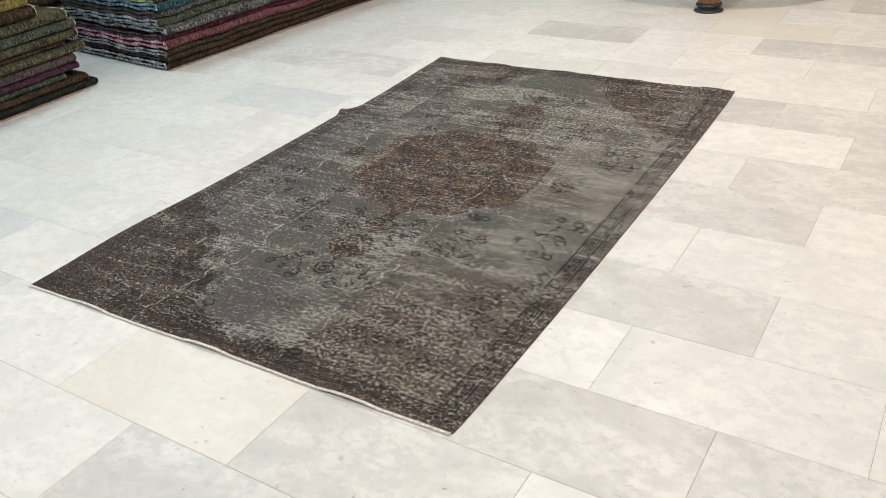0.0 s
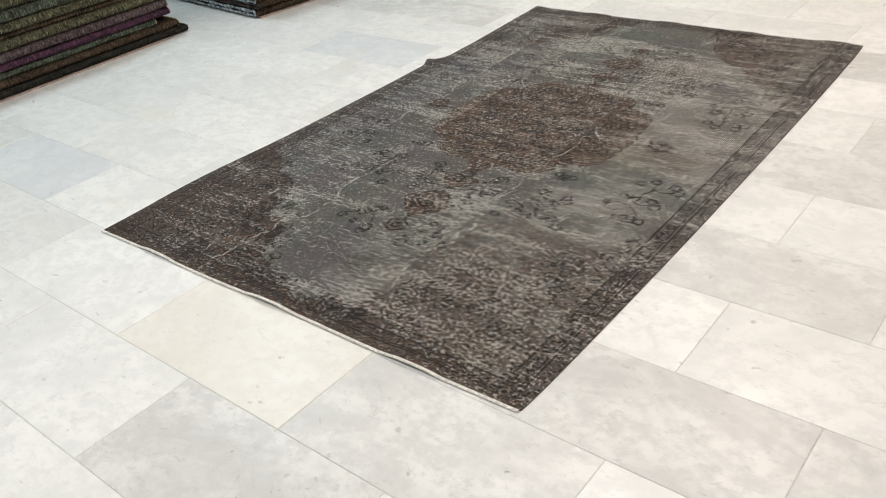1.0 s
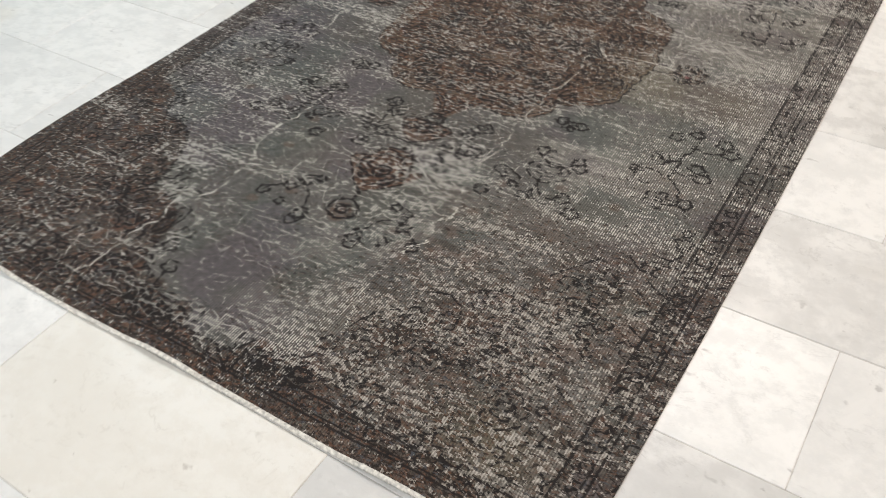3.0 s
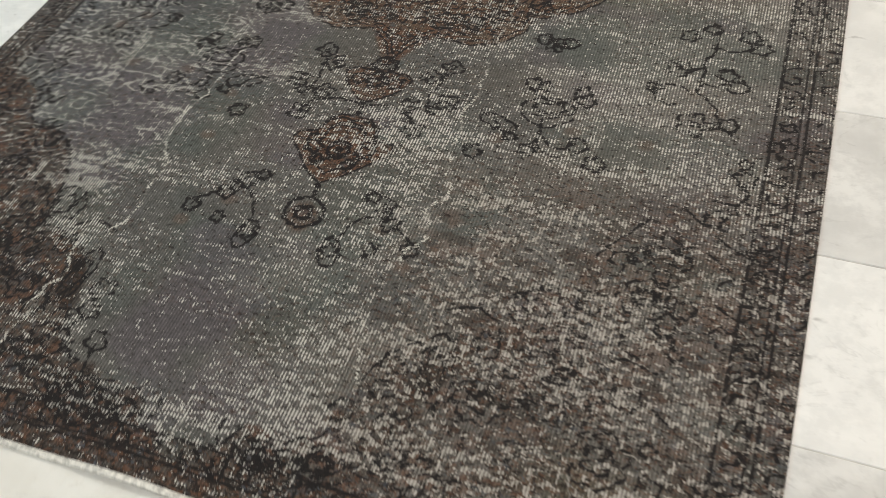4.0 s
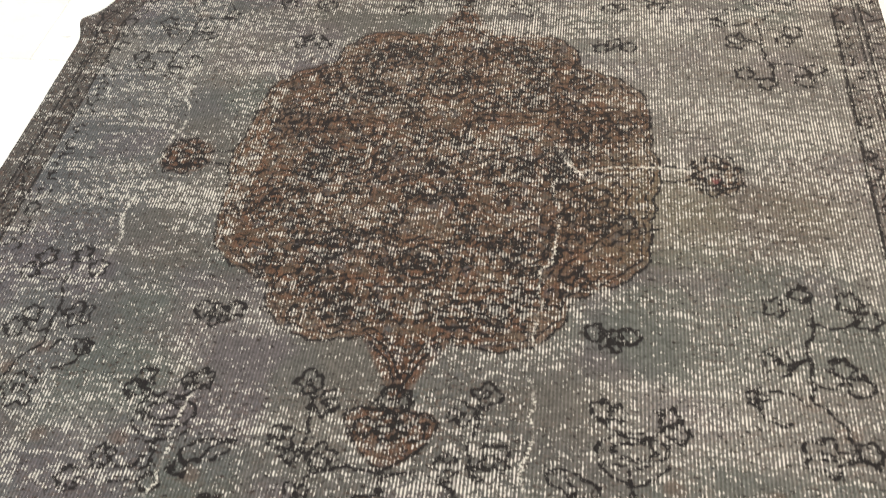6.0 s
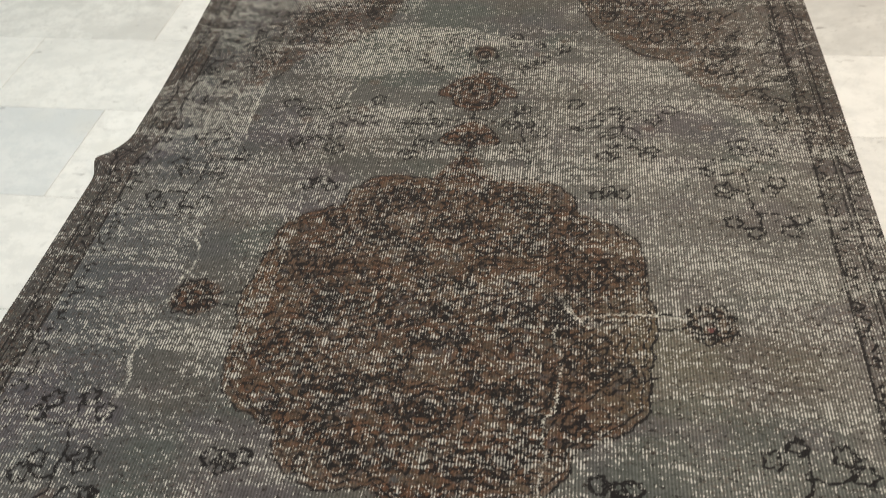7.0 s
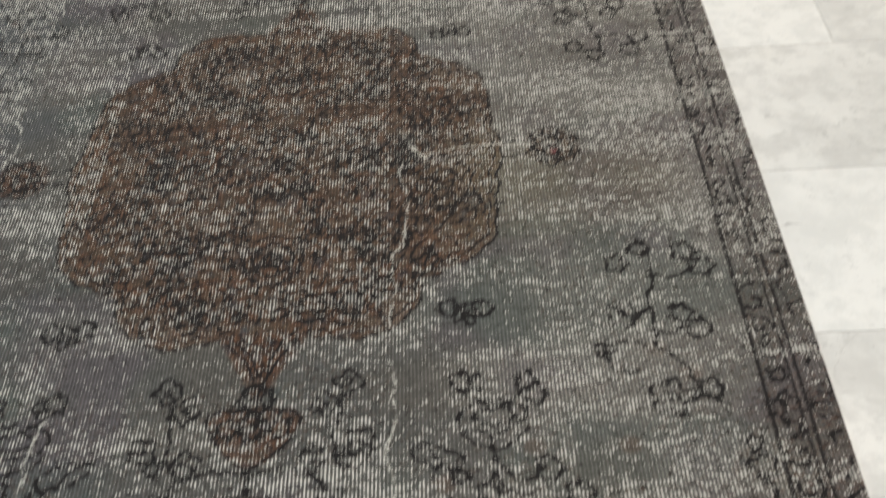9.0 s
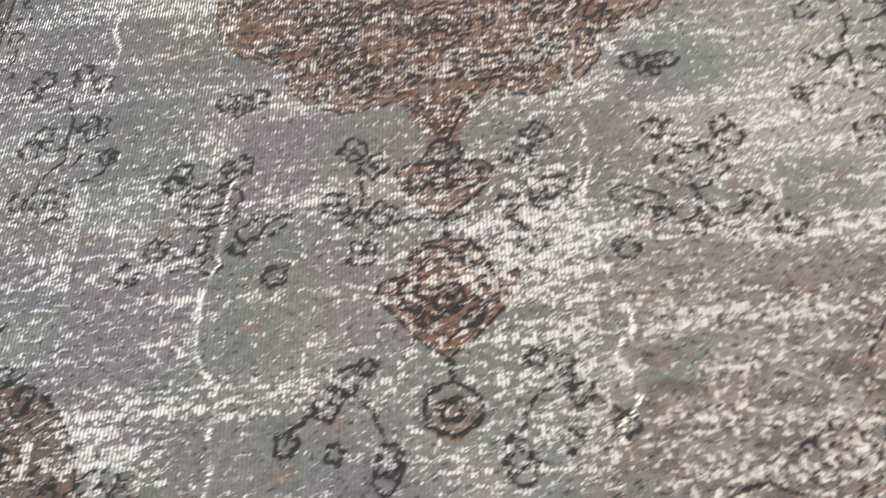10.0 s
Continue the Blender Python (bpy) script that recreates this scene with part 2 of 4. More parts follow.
draw([(CX + w * 0.7, 0.640 + (y - 0.640) * 0.75) for y, w in LOWER])
draw(bow((CX - 0.054, 0.655), (CX, 0.706), 0.30))
draw(bow((CX - 0.036, 0.650), (CX, 0.690), 0.30))
flower(CX, 0.814, 0.017)
flower(CX - 0.038, 0.812, 0.013)
flower(CX, 0.630, 0.018)
flower(CX - 0.048, 0.632, 0.014)
draw(ring(CX - 0.030, 0.600, 0.010, 4, 0.5))
draw(bow((CX, 0.752), (CX, 0.716), 0.05))
# the small urn below the lower pendant
draw(ring(CX, 0.486, 0.034, 0, 0, 0, 0.9))
flower(CX, 0.484, 0.012)
draw(bow((CX, 0.552), (CX, 0.515), 0.05))

# pendants at the two sides
draw(bow((CX + 0.385, 1.325), (CX + 0.435, 1.310), 0.15))
draw(ring(CX + 0.468, 1.298, 0.034, 7, 0.45, 0, 0.85))
draw(ring(CX + 0.462, 1.300, 0.014, 5, 0.4))
draw(bow((CX + 0.430, 1.325), (CX + 0.510, 1.325), 0.2))

# three-flower sprays beside the necks
for a, b, bend in (((0.712, 0.858), (0.717, 0.833), 0.1), ((0.717, 0.833), (0.723, 0.770), 0.08), ((0.723, 0.770), (0.742, 0.736), 0.12),
                   ((0.742, 0.736), (0.838, 0.742), 0.14), ((0.742, 0.736), (0.732, 0.722), 0.1), ((0.723, 0.770), (0.700, 0.782), 0.1)):
    draw(bow(a, b, bend))
for fx, fy, fr in ((0.709, 0.875, 0.017), (0.740, 0.844, 0.016), (0.688, 0.785, 0.017), (0.751, 0.765, 0.016), (0.727, 0.706, 0.017), (0.708, 0.760, 0.009)):
    flower(fx, fy, fr, 4, fx * 40)

# palmettes on two leaves, beyond the sprays
draw(ring(1.165, 0.812, 0.046, 0, 0, 0.05, 0.52))
draw(ring(1.168, 0.810, 0.028, 0, 0, 0.05, 0.45))
draw(bow((1.130, 0.850), (1.212, 0.848), -0.25))
draw(bow((1.142, 0.838), (1.200, 0.838), -0.20))
draw(bow((1.120, 0.790), (1.212, 0.792), -0.30))
draw(ring(1.090, 0.758, 0.036, 0, 0, -0.3, 0.42))
draw(bow((1.052, 0.775), (1.095, 0.742), 0.15))
draw(bow((1.162, 0.785), (1.158, 0.715), 0.08))
draw(bow((1.162, 0.752), (1.214, 0.702), -0.25))
draw(bow((1.172, 0.745), (1.232, 0.738), -0.35))
for fx, fy, fr in ((1.126, 0.866, 0.014), (1.146, 0.862, 0.010), (1.216, 0.862, 0.013), (1.226, 0.842, 0.013), (1.234, 0.735, 0.015), (1.271, 0.700, 0.015), (1.155, 0.706, 0.012), (1.120, 0.728, 0.010), (1.066, 0.682, 0.014)):
    flower(fx, fy, fr)
for fx, fy, fr in ((1.138, 0.978, 0.016), (1.113, 0.990, 0.013), (1.163, 0.986, 0.013)):
    flower(fx, fy, fr)

# branched stems next to the long borders
for a, b, bend in (((1.416, 1.075), (1.404, 0.985), 0.08), ((1.404, 0.985), (1.401, 0.908), 0.05), ((1.401, 0.908), (1.440, 0.846), 0.10), ((1.440, 0.846), (1.468, 0.812), -0.1),
                   ((1.404, 0.970), (1.375, 0.962), 0.2), ((1.402, 0.930), (1.455, 0.950), -0.2), ((1.333, 0.902), (1.372, 0.866), -0.3), ((1.325, 0.900), (1.385, 0.905), 0.25), ((1.412, 1.030), (1.480, 1.045), -0.2)):
    draw(bow(a, b, bend))
for fx, fy, fr in ((1.365, 0.962, 0.019), (1.408, 0.826, 0.023), (1.405, 1.080, 0.013), (1.370, 1.053, 0.014), (1.468, 1.069, 0.015), (1.487, 1.039, 0.014), (1.445, 0.958, 0.013), (1.464, 0.931, 0.015), (1.333, 0.904, 0.012), (1.460, 0.834, 0.013)):
    flower(fx, fy, fr)

# scattered buds between pendant and corner pieces
for fx, fy, fr in ((0.711, 0.529, 0.016), (0.687, 0.497, 0.013), (0.698, 0.512, 0.010), (0.735, 0.545, 0.010), (0.763, 0.423, 0.012), (0.640, 0.455, 0.013), (0.700, 0.440, 0.010)):
    flower(fx, fy, fr)
draw(ring(0.763, 0.420, 0.030, 0, 0, 1.4, 0.55))
draw(bow((0.711, 0.512), (0.760, 0.450), 0.15))
draw(bow((0.640, 0.455), (0.690, 0.490), 0.2))

# corner pieces; the one at the near end of the olive stack's side comes in less far
CORNER_A = (0.0, 0.06, 0.09, 0.17, 0.20, 0.23, 0.27, 0.30, 0.36, 0.43, 0.46, 0.53, 0.62, 0.69, 0.80)
CORNER_Y = (0.050, 0.060, 0.105, 0.120, 0.170, 0.250, 0.300, 0.290, 0.385, 0.440, 0.490, 0.570, 0.720, 0.810, 0.86)
FAR_Y = (0.060, 0.060, 0.080, 0.120, 0.150, 0.190, 0.350, 0.405, 0.440, 0.490, 0.530, 0.610, 0.730, 0.810, 0.86)
NEAR_Y = (0.050, 0.055, 0.105, 0.120, 0.118, 0.122, 0.165, 0.310, 0.315, 0.350, 0.470, 0.540, 0.575, 0.640, 0.75)


def corner_reach(a, curve=CORNER_Y):
    """How far the corner pieces come in from the rug's ends at a distance a from the long axis."""
    return np.interp(a, CORNER_A, curve) + 0.030 * np.abs(np.sin(a * 21)) - 0.012


spine = np.linspace(0.05, 0.70, 120)
for sx, sy, curve, kept in ((1, 1, CORNER_Y, 0.35), (1, -1, FAR_Y, 0.7), (-1, -1, FAR_Y, 0.5), (-1, 1, NEAR_Y, 0.8)):
    line = np.c_[CX + sx * spine, CY + sy * (corner_reach(spine, curve) - CY)] + RNG.normal(0, 0.0015, (120, 2))
    for k in range(0, 114, 6):
        if RNG.random() < kept:
            rug.stroke(rug.ink, line[k:k + 7])
draw(ring(0.528, 0.272, 0.056, 0, 0, 1.35, 0.42))
draw(ring(0.530, 0.268, 0.036, 0, 0, 1.35, 0.35))
for k in range(150):
    a, b = 0.08 + 0.62 * RNG.random(), RNG.random()
    b = 0.055 + b * (float(corner_reach(a)) - 0.07)
    if b < 0.06:
        continue
    if k % 2:
        draw(ring(CX + a, b, 0.008 + 0.012 * RNG.random(), 5, 0.5, RNG.random() * 6, 0.85, 18))
    else:
        draw(bow((CX + a, b), (CX + a + RNG.normal(0, 0.035), b + RNG.normal(0, 0.03)), RNG.normal(0, 0.45), 7))
for a, b, r in ((0.42, 0.40, 0.036), (0.47, 0.33, 0.030), (0.56, 0.46, 0.032), (0.38, 0.24, 0.034), (0.55, 0.20, 0.036), (0.20, 0.085, 0.020)):
    draw(ring(CX + a, b, r, 7, 0.3, a * 9))
    draw(ring(CX + a, b, r * 0.5, 5, 0.4, a * 7))

# border lines and the small blossoms between them
edge_side = np.minimum(rug.u, 1 - rug.u) * 1.59
edge_end = np.minimum(rug.v, 1 - rug.v) * 2.54
for k in range(17):
    draw(ring(CX + 0.03 + 0.044 * k, 0.052 + RNG.normal(0, 0.003), 0.009 + 0.004 * RNG.random(), 5, 0.6, k, 0.8, 14)[: 9 + int(RNG.integers(0, 5))])
for k in range(31):
    draw(ring(1.545 + RNG.normal(0, 0.004), 0.09 + 0.04 * k, 0.010 + 0.004 * RNG.random(), 5, 0.7, k, 0.8, 14)[: 8 + int(RNG.integers(0, 6))])
    draw(bow((1.590, 0.06 + 0.04 * k), (1.604, 0.085 + 0.04 * k), RNG.normal(0, 0.5), 5))

# worn-through lines where the rug was folded, along the warps


def worn_line(*stops):
    """A ragged line through the stops, with small sideways jogs."""
    pts = []
    for (xa, ya), (xb, yb) in zip(stops, stops[1:]):
        n = max(3, int(math.hypot(xb - xa, yb - ya) / 0.008))
        k = np.linspace(0, 1, n)
        jog = np.cumsum(RNG.normal(0, 0.0055, n) * (RNG.random(n) < 0.5))
        jog -= np.linspace(jog[0], jog[-1], n)
        pts.append(np.c_[xa + (xb - xa) * k + jog + RNG.normal(0, 0.0022, n), ya + (yb - ya) * k + RNG.normal(0, 0.0022, n)])
    rug.stroke(rug.crack, np.concatenate(pts), 0.02)


worn_line((0.541, 0.875), (0.530, 0.745), (0.510, 0.653), (0.518, 0.580), (0.552, 0.501), (0.545, 0.470), (0.550, 0.413), (0.530, 0.370))
worn_line((0.490, 0.350), (0.490, 0.221), (0.483, 0.108), (0.486, 0.015))
worn_line((0.316, 1.930), (0.334, 1.791), (0.330, 1.745))
worn_line((0.327, 1.500), (0.343, 1.417), (0.326, 1.290))
worn_line((0.310, 1.205), (0.318, 1.096), (0.312, 1.037))
worn_line((1.028, 0.960), (1.027, 1.090), (1.050, 1.212), (1.039, 1.285))
worn_line((1.024, 0.905), (1.038, 0.826), (1.025, 0.775), (1.034, 0.699), (1.035, 0.637), (1.054, 0.563), (1.033, 0.537), (1.056, 0.485), (1.028, 0.450), (1.037, 0.420))
worn_line((1.000, 0.330), (1.030, 0.290), (1.050, 0.200))
worn_line((0.545, 2.035), (0.530, 1.920))
worn_line((0.530, 1.722), (0.550, 1.628))
worn_line((0.640, 2.400), (0.600, 2.290))
worn_line((0.700, 2.530), (0.685, 2.460))
worn_line((1.039, 2.015), (1.042, 1.960))
worn_line((0.590, 2.215), (0.690, 2.222), (0.775, 2.243), (0.860, 2.225), (0.950, 2.195))
worn_line((0.400, 0.170), (0.410, 0.095))
worn_line((0.820, 0.118), (0.826, 0.062))
rug.stroke(rug.crack, bow((1.041, 1.366), (1.092, 1.292), -0.08), 0.02)
rug.stroke(rug.crack, bow((1.046, 1.366), (1.096, 1.288), -0.05), 0.02)
rug.stroke(rug.crack, bow((1.086, 1.310), (1.262, 1.318), 0.05), 0.02)

# colours of the dye; BLUE also lays in the cool light at the left
GREY, DARK, BROWN, RUST, BLUE = (np.array(c) for c in ((0.096, 0.093, 0.086), (0.070, 0.056, 0.047), (0.090, 0.062, 0.042), (0.130, 0.064, 0.038), (0.070, 0.080, 0.096)))
reach_in = np.where(Y > CY, corner_reach(A, FAR_Y), np.where(X < CX, corner_reach(A, NEAR_Y), corner_reach(A)))
end = np.where(Y < CY, Y, 2 * CY - Y)
corner = smooth(reach_in - end + 0.05 * (cloud(X, Y, 0.05, 0.03, 3, 71) - 0.5), -0.006, 0.010)
rubbed = smooth(X, 0.93, 1.10) * smooth(0.75 - Y, 0.0, 0.25)
corner = corner * (1 - 0.5 * rubbed) * (1 - 0.65 * smooth(A, 0.47, 0.64) * ((X > CX) | (Y > CY)))
medal = smooth(inside, -0.003, 0.005)
side_band = smooth(0.090 - edge_side, 0, 0.004)
end_band = smooth(0.072 - edge_end, 0, 0.004)


def blob(x, y, rx, ry):
    return np.clip(1.6 - 1.6 * (((A - abs(x - CX)) / rx) ** 2 + ((np.abs(end - y)) / ry) ** 2), 0, 1)


def bell(shape):
    ys, ws = zip(*shape)
    return smooth(np.interp(end, ys, ws) - A, -0.003, 0.004) * (end > ys[0]) * (end < ys[-1])


pend = np.maximum.reduce([bell(LOWER), bell(UPPER), blob(CX, 0.475, 0.030, 0.036) * 0.6,
                          np.clip(1.6 - 1.6 * (((A - 0.462) / 0.052) ** 2 + ((B - 0.01) / 0.034) ** 2), 0, 1)])
spot = cloud(X, Y, 0.016, 0.012, 2, 11)
hue = cloud(X, Y, 0.026, 0.020, 2, 12)
wide = cloud(X, Y, 0.45, 0.12, 3, 13)
col = GREY * (0.80 + 0.45 * wide)[..., None]


def lay(mask, colour):
    global col
    col = col * (1 - mask[..., None]) + np.asarray(colour) * mask[..., None]


# bluish cast of the cool light along the left side, put into the dye
lay(smooth(0.60 - X, 0, 0.5) * 0.5, BLUE)
lay(smooth(X, 0.98, 1.25) * 0.65, (0.142, 0.133, 0.122))
for seed, tint, much in ((61, (0.082, 0.098, 0.088), 0.5), (62, (0.100, 0.082, 0.096), 0.45), (63, (0.105, 0.092, 0.076), 0.3)):
    lay(smooth(cloud(X, Y, 0.17, 0.12, 2, seed), 0.52, 0.70) * much, tint)
lay(corner * (0.70 - 0.15 * smooth(Y, 1.4, 1.8) - 0.25 * smooth(X, 0.9, 1.1) * smooth(1.2 - Y, 0, 0.2)), DARK * 1.15)
lay(corner * smooth(X, 0.85, 1.1) * smooth(Y, 1.6, 1.8) * 0.3, (0.095, 0.066, 0.046))
lay(corner * smooth(0.9 - X, 0, 0.2) * smooth(1.3 - Y, 0, 0.2) * 0.5, DARK * 0.7)
lay(side_band * (0.62 - 0.36 * (X > CX)), DARK)
lay(end_band * 0.6, DARK)
lay(medal * 0.9, BROWN * (0.72 + 0.6 * cloud(X, Y, 0.3, 0.05, 3, 81))[..., None])
neck = smooth((end - 0.850) * 0.62 - A, -0.004, 0.004) * smooth(0.97 - end, 0, 0.01) * smooth(end, 0.845, 0.855)
pend = np.maximum(pend, neck)
lay(np.clip(pend, 0, 1) * 0.9, (0.092, 0.052, 0.034))
busy = np.clip(corner + medal + pend, 0, 1)
lay(np.clip(medal + pend + 0.3 * corner, 0, 1) * smooth(0.0085 - rug.ink, 0.0, 0.004) * 0.30, RUST)
lay(rubbed * smooth(cloud(X, Y, 0.030, 0.018, 2, 51), 0.45, 0.62) * 0.7, DARK * 0.8)
lay(rubbed * smooth(cloud(X, Y, 0.035, 0.02, 2, 52), 0.60, 0.72) * 0.35, (0.18, 0.125, 0.100))
lay(busy * smooth(spot, 0.60, 0.72) * 0.6, RUST)
lay(busy * smooth(0.36 - spot, 0, 0.12) * 0.55, GREY * 0.9)
lay(busy * smooth(hue, 0.68, 0.8) * 0.5, BLUE * 0.9)
leaf_a, leaf_b = A - 0.307, end - 0.258
leaf = smooth(1 - np.hypot((0.47 * leaf_a + 0.88 * leaf_b) / 0.062, (0.88 * leaf_a - 0.47 * leaf_b) / 0.024), 0.0, 0.15)
lay(leaf * 0.8, DARK * 0.45)
lay(side_band * smooth(spot, 0.6, 0.7) * 0.5, GREY)
lay(np.exp(-((X - 1.40) / 0.10) ** 2 - ((Y - 0.13) / 0.07) ** 2) * 0.4, (0.130, 0.105, 0.062))
# olive tinge where the medallion runs out into the field
tinge = np.exp(-((X - 1.24) / 0.12) ** 2 - ((Y - 1.24) / 0.12) ** 2) + 0.7 * np.exp(-((X - 1.44) / 0.07) ** 2 - ((Y - 1.23) / 0.07) ** 2)
lay(np.clip(tinge, 0, 1) * 0.55, (0.118, 0.100, 0.058))
dense = 0.16 + 0.24 * corner + 0.24 * medal + (0.20 - 0.09 * (X > CX)) * side_band + 0.22 * end_band + 0.30 * np.clip(pend, 0, 1)
dense += 0.14 * rubbed + 0.25 * (cloud(X, Y, 0.2, 0.06, 2, 41) - 0.5)
for fx, fy in ((1.10, 0.72), (1.22, 0.765), (0.70, 0.48), (0.64, 0.42), (1.44, 0.86), (1.40, 0.90), (1.345, 0.76), (1.09, 0.61)):
    lay(blob(fx, fy, 0.018, 0.014) * 0.3, RUST)
lay(np.clip(1.5 - 1.5 * (((X - 1.305) / 0.010) ** 2 + ((Y - 1.302) / 0.012) ** 2), 0, 1), (0.16, 0.025, 0.035))

# how far the pile is worn off, so that the pale foundation shows
streaks = cloud(X, Y, 0.24, 0.026, 3, 21)
patch = cloud(X, Y, 0.16, 0.09, 3, 22)
wear = 0.285 + (0.66 + 0.22 * smooth(Y, 1.45, 1.65)) * (streaks - 0.5) + 0.36 * (patch - 0.5)
wear += 0.03 * smooth(X, 0.95, 1.35) * smooth(1.55 - np.abs(Y - 1.0), 0.6, 1.2)
wear += 0.10 * rubbed
wear += 0.11 * smooth(Y, 1.60, 1.75) * smooth(2.30 - Y, 0, 0.1) * (1 - corner) * (1 - side_band)
wear += 0.34 * np.exp(-((X - 0.62) / 0.22) ** 2 - ((Y - 2.20) / 0.06) ** 2)
wear += 0.10 * np.exp(-((X - 0.95) / 0.08) ** 2 - ((Y - 0.66) / 0.16) ** 2)
wear -= 0.13 * corner * smooth(0.9 - X, 0, 0.3) * smooth(1.4 - Y, 0, 0.3) + 0.02 * corner * smooth(Y, 1.5, 1.8)
pend = np.clip(pend, 0, 1)
wear += 0.02 * smooth(0.75 - X, 0, 0.3) * smooth(1.0 - Y, 0, 0.3) * (1 - corner)
wear += (0.262 + 0.50 * (streaks - 0.5) - wear) * np.maximum(medal, pend * 0.9) * 0.9
rug.ink -= 0.0002 * (1 - medal) * (1 - rubbed)
rug.ink += 0.0004 * medal + 0.0012 * rubbed * corner
thin = np.clip(0.06 + 0.30 * smooth(X, 1.00, 1.25) * smooth(Y, 0.55, 0.8) * smooth(1.95 - Y, 0, 0.3) + 0.05 * smooth(X, 0.95, 1.30) * smooth(1.7 - np.abs(Y - 0.95), 0.7, 1.2) + 1.2 * (patch - 0.5) - corner * 0.25 - medal * 0.2 - side_band * 0.2, 0, 1)
wear -= 0.25 * leaf * (X < CX)
wear -= 0.07 * side_band * (X < CX) + 0.07 * end_band
for x in (0.325, 0.518, 1.022):
    near = np.exp(-np.clip(X - x, 0, None) / 0.045) * (X > x) - 0.8 * np.exp(-np.clip(x - X, 0, None) / 0.05) * (X <= x)
    wear -= 0.20 * near * smooth(cloud(X, Y, 3, 0.09, 2, int(x * 100)), 0.35, 0.6)

# ground laid bare in patches: x, y, half sizes, amount
for px, py, rx, ry, much in ((0.57, 2.15, 0.20, 0.055, 0.30), (0.62, 2.07, 0.17, 0.035, 0.18), (0.30, 1.77, 0.11, 0.022, 0.22), (0.92, 1.775, 0.06, 0.035, 0.22), (0.98, 1.69, 0.10, 0.025, 0.25),
                             (0.62, 1.86, 0.16, 0.05, 0.12), (1.14, 2.08, 0.13, 0.05, 0.13), (0.40, 1.18, 0.07, 0.05, 0.20), (0.36, 1.03, 0.09, 0.05, 0.14), (0.94, 0.68, 0.08, 0.12, 0.12),
                             (0.42, 0.52, 0.10, 0.10, 0.09), (1.13, 0.64, 0.13, 0.07, 0.14), (1.07, 0.12, 0.09, 0.06, 0.22), (0.80, 0.25, 0.15, 0.12, -0.09), (0.95, 1.30, 0.12, 0.04, 0.10), (0.28, 0.76, 0.08, 0.06, 0.04)):
    wear += much * np.exp(-((X - px) / rx) ** 4 - ((Y - py) / ry) ** 4) * (0.35 + 1.3 * smooth(streaks, 0.30, 0.70))

# areas where the pile is still whole
for xa, xb, ya, yb in ((0.535, 0.77, 1.92, 2.04), (0.535, 0.80, 1.64, 1.73), (1.27, 1.42, 1.76, 1.91), (0.66, 1.03, 2.26, 2.46), (0.55, 0.80, 0.87, 0.945), (0.555, 0.66, 0.56, 0.64), (0.55, 0.72, 0.40, 0.48),
                       (0.60, 0.82, 0.13, 0.26), (1.06, 1.12, 0.49, 0.545), (1.03, 1.10, 0.85, 0.905), (0.335, 0.42, 1.38, 1.49), (0.315, 0.39, 1.11, 1.19), (0.315, 0.37, 1.03, 1.09), (1.10, 1.24, 0.92, 1.03), (0.63, 0.74, 0.60, 0.69), (1.27, 1.38, 0.71, 0.80)):
    whole = smooth(X, xa - 0.004, xa + 0.006) * smooth(xb - X, -0.02, 0.03) * smooth(Y - ya, -0.012, 0.012) * smooth(yb - Y, -0.012, 0.012)
    wear -= 0.26 * whole
    dense -= 0.15 * whole
    thin *= 1 - 0.8 * whole

# the ground of the rug: gentle ripples, a fold on one long side, lifted ends
Z = 0.0010 * (cloud(X, Y, 0.35, 0.35, 2, 31) - 0.5) * 4
Z += 0.012 * np.exp(-((rug.u * 1.6) / 0.045) ** 2 - ((Y - 1.685 + 0.25 * X) / 0.030) ** 2)
Z += 0.004 * np.exp(-((2.54 * (1 - rug.v)) / 0.05) ** 2) * smooth(np.sin(X * 17.0 + 0.8), 0.2, 1.0)
Z += 0.007 * np.exp(-((2.54 * rug.v) / 0.05) ** 2) * smooth(np.sin(X * 12.5 + 4.2), 0.3, 1.0)
Z += 0.0012 * (1 - np.clip(wear, 0, 1)) - 0.0008
ripple = -0.020 * np.exp(-((Y - 0.40) / 0.25) ** 2) + 0.006 * np.exp(-((Y - 1.25) / 0.3) ** 2) - 0.014 * np.exp(-((Y - 1.685) / 0.035) ** 2) + 0.028 * smooth(Y, 1.69, 1.79) * smooth(2.5 - Y, 0, 0.6)
XS = X + ripple * np.clip(1 - rug.u / 0.15, 0, 1) + 0.019 * np.sqrt(np.sin(math.pi * np.clip(rug.v, 0, 1)).clip(0)) * np.clip(1 - (1 - rug.u) / 0.15, 0, 1)
YS = Y + 0.004 * np.sin(X * 9) * (np.clip(1 - rug.v / 0.08, 0, 1) * 0.5 + np.clip(1 - (1 - rug.v) / 0.08, 0, 1))

# woven surface


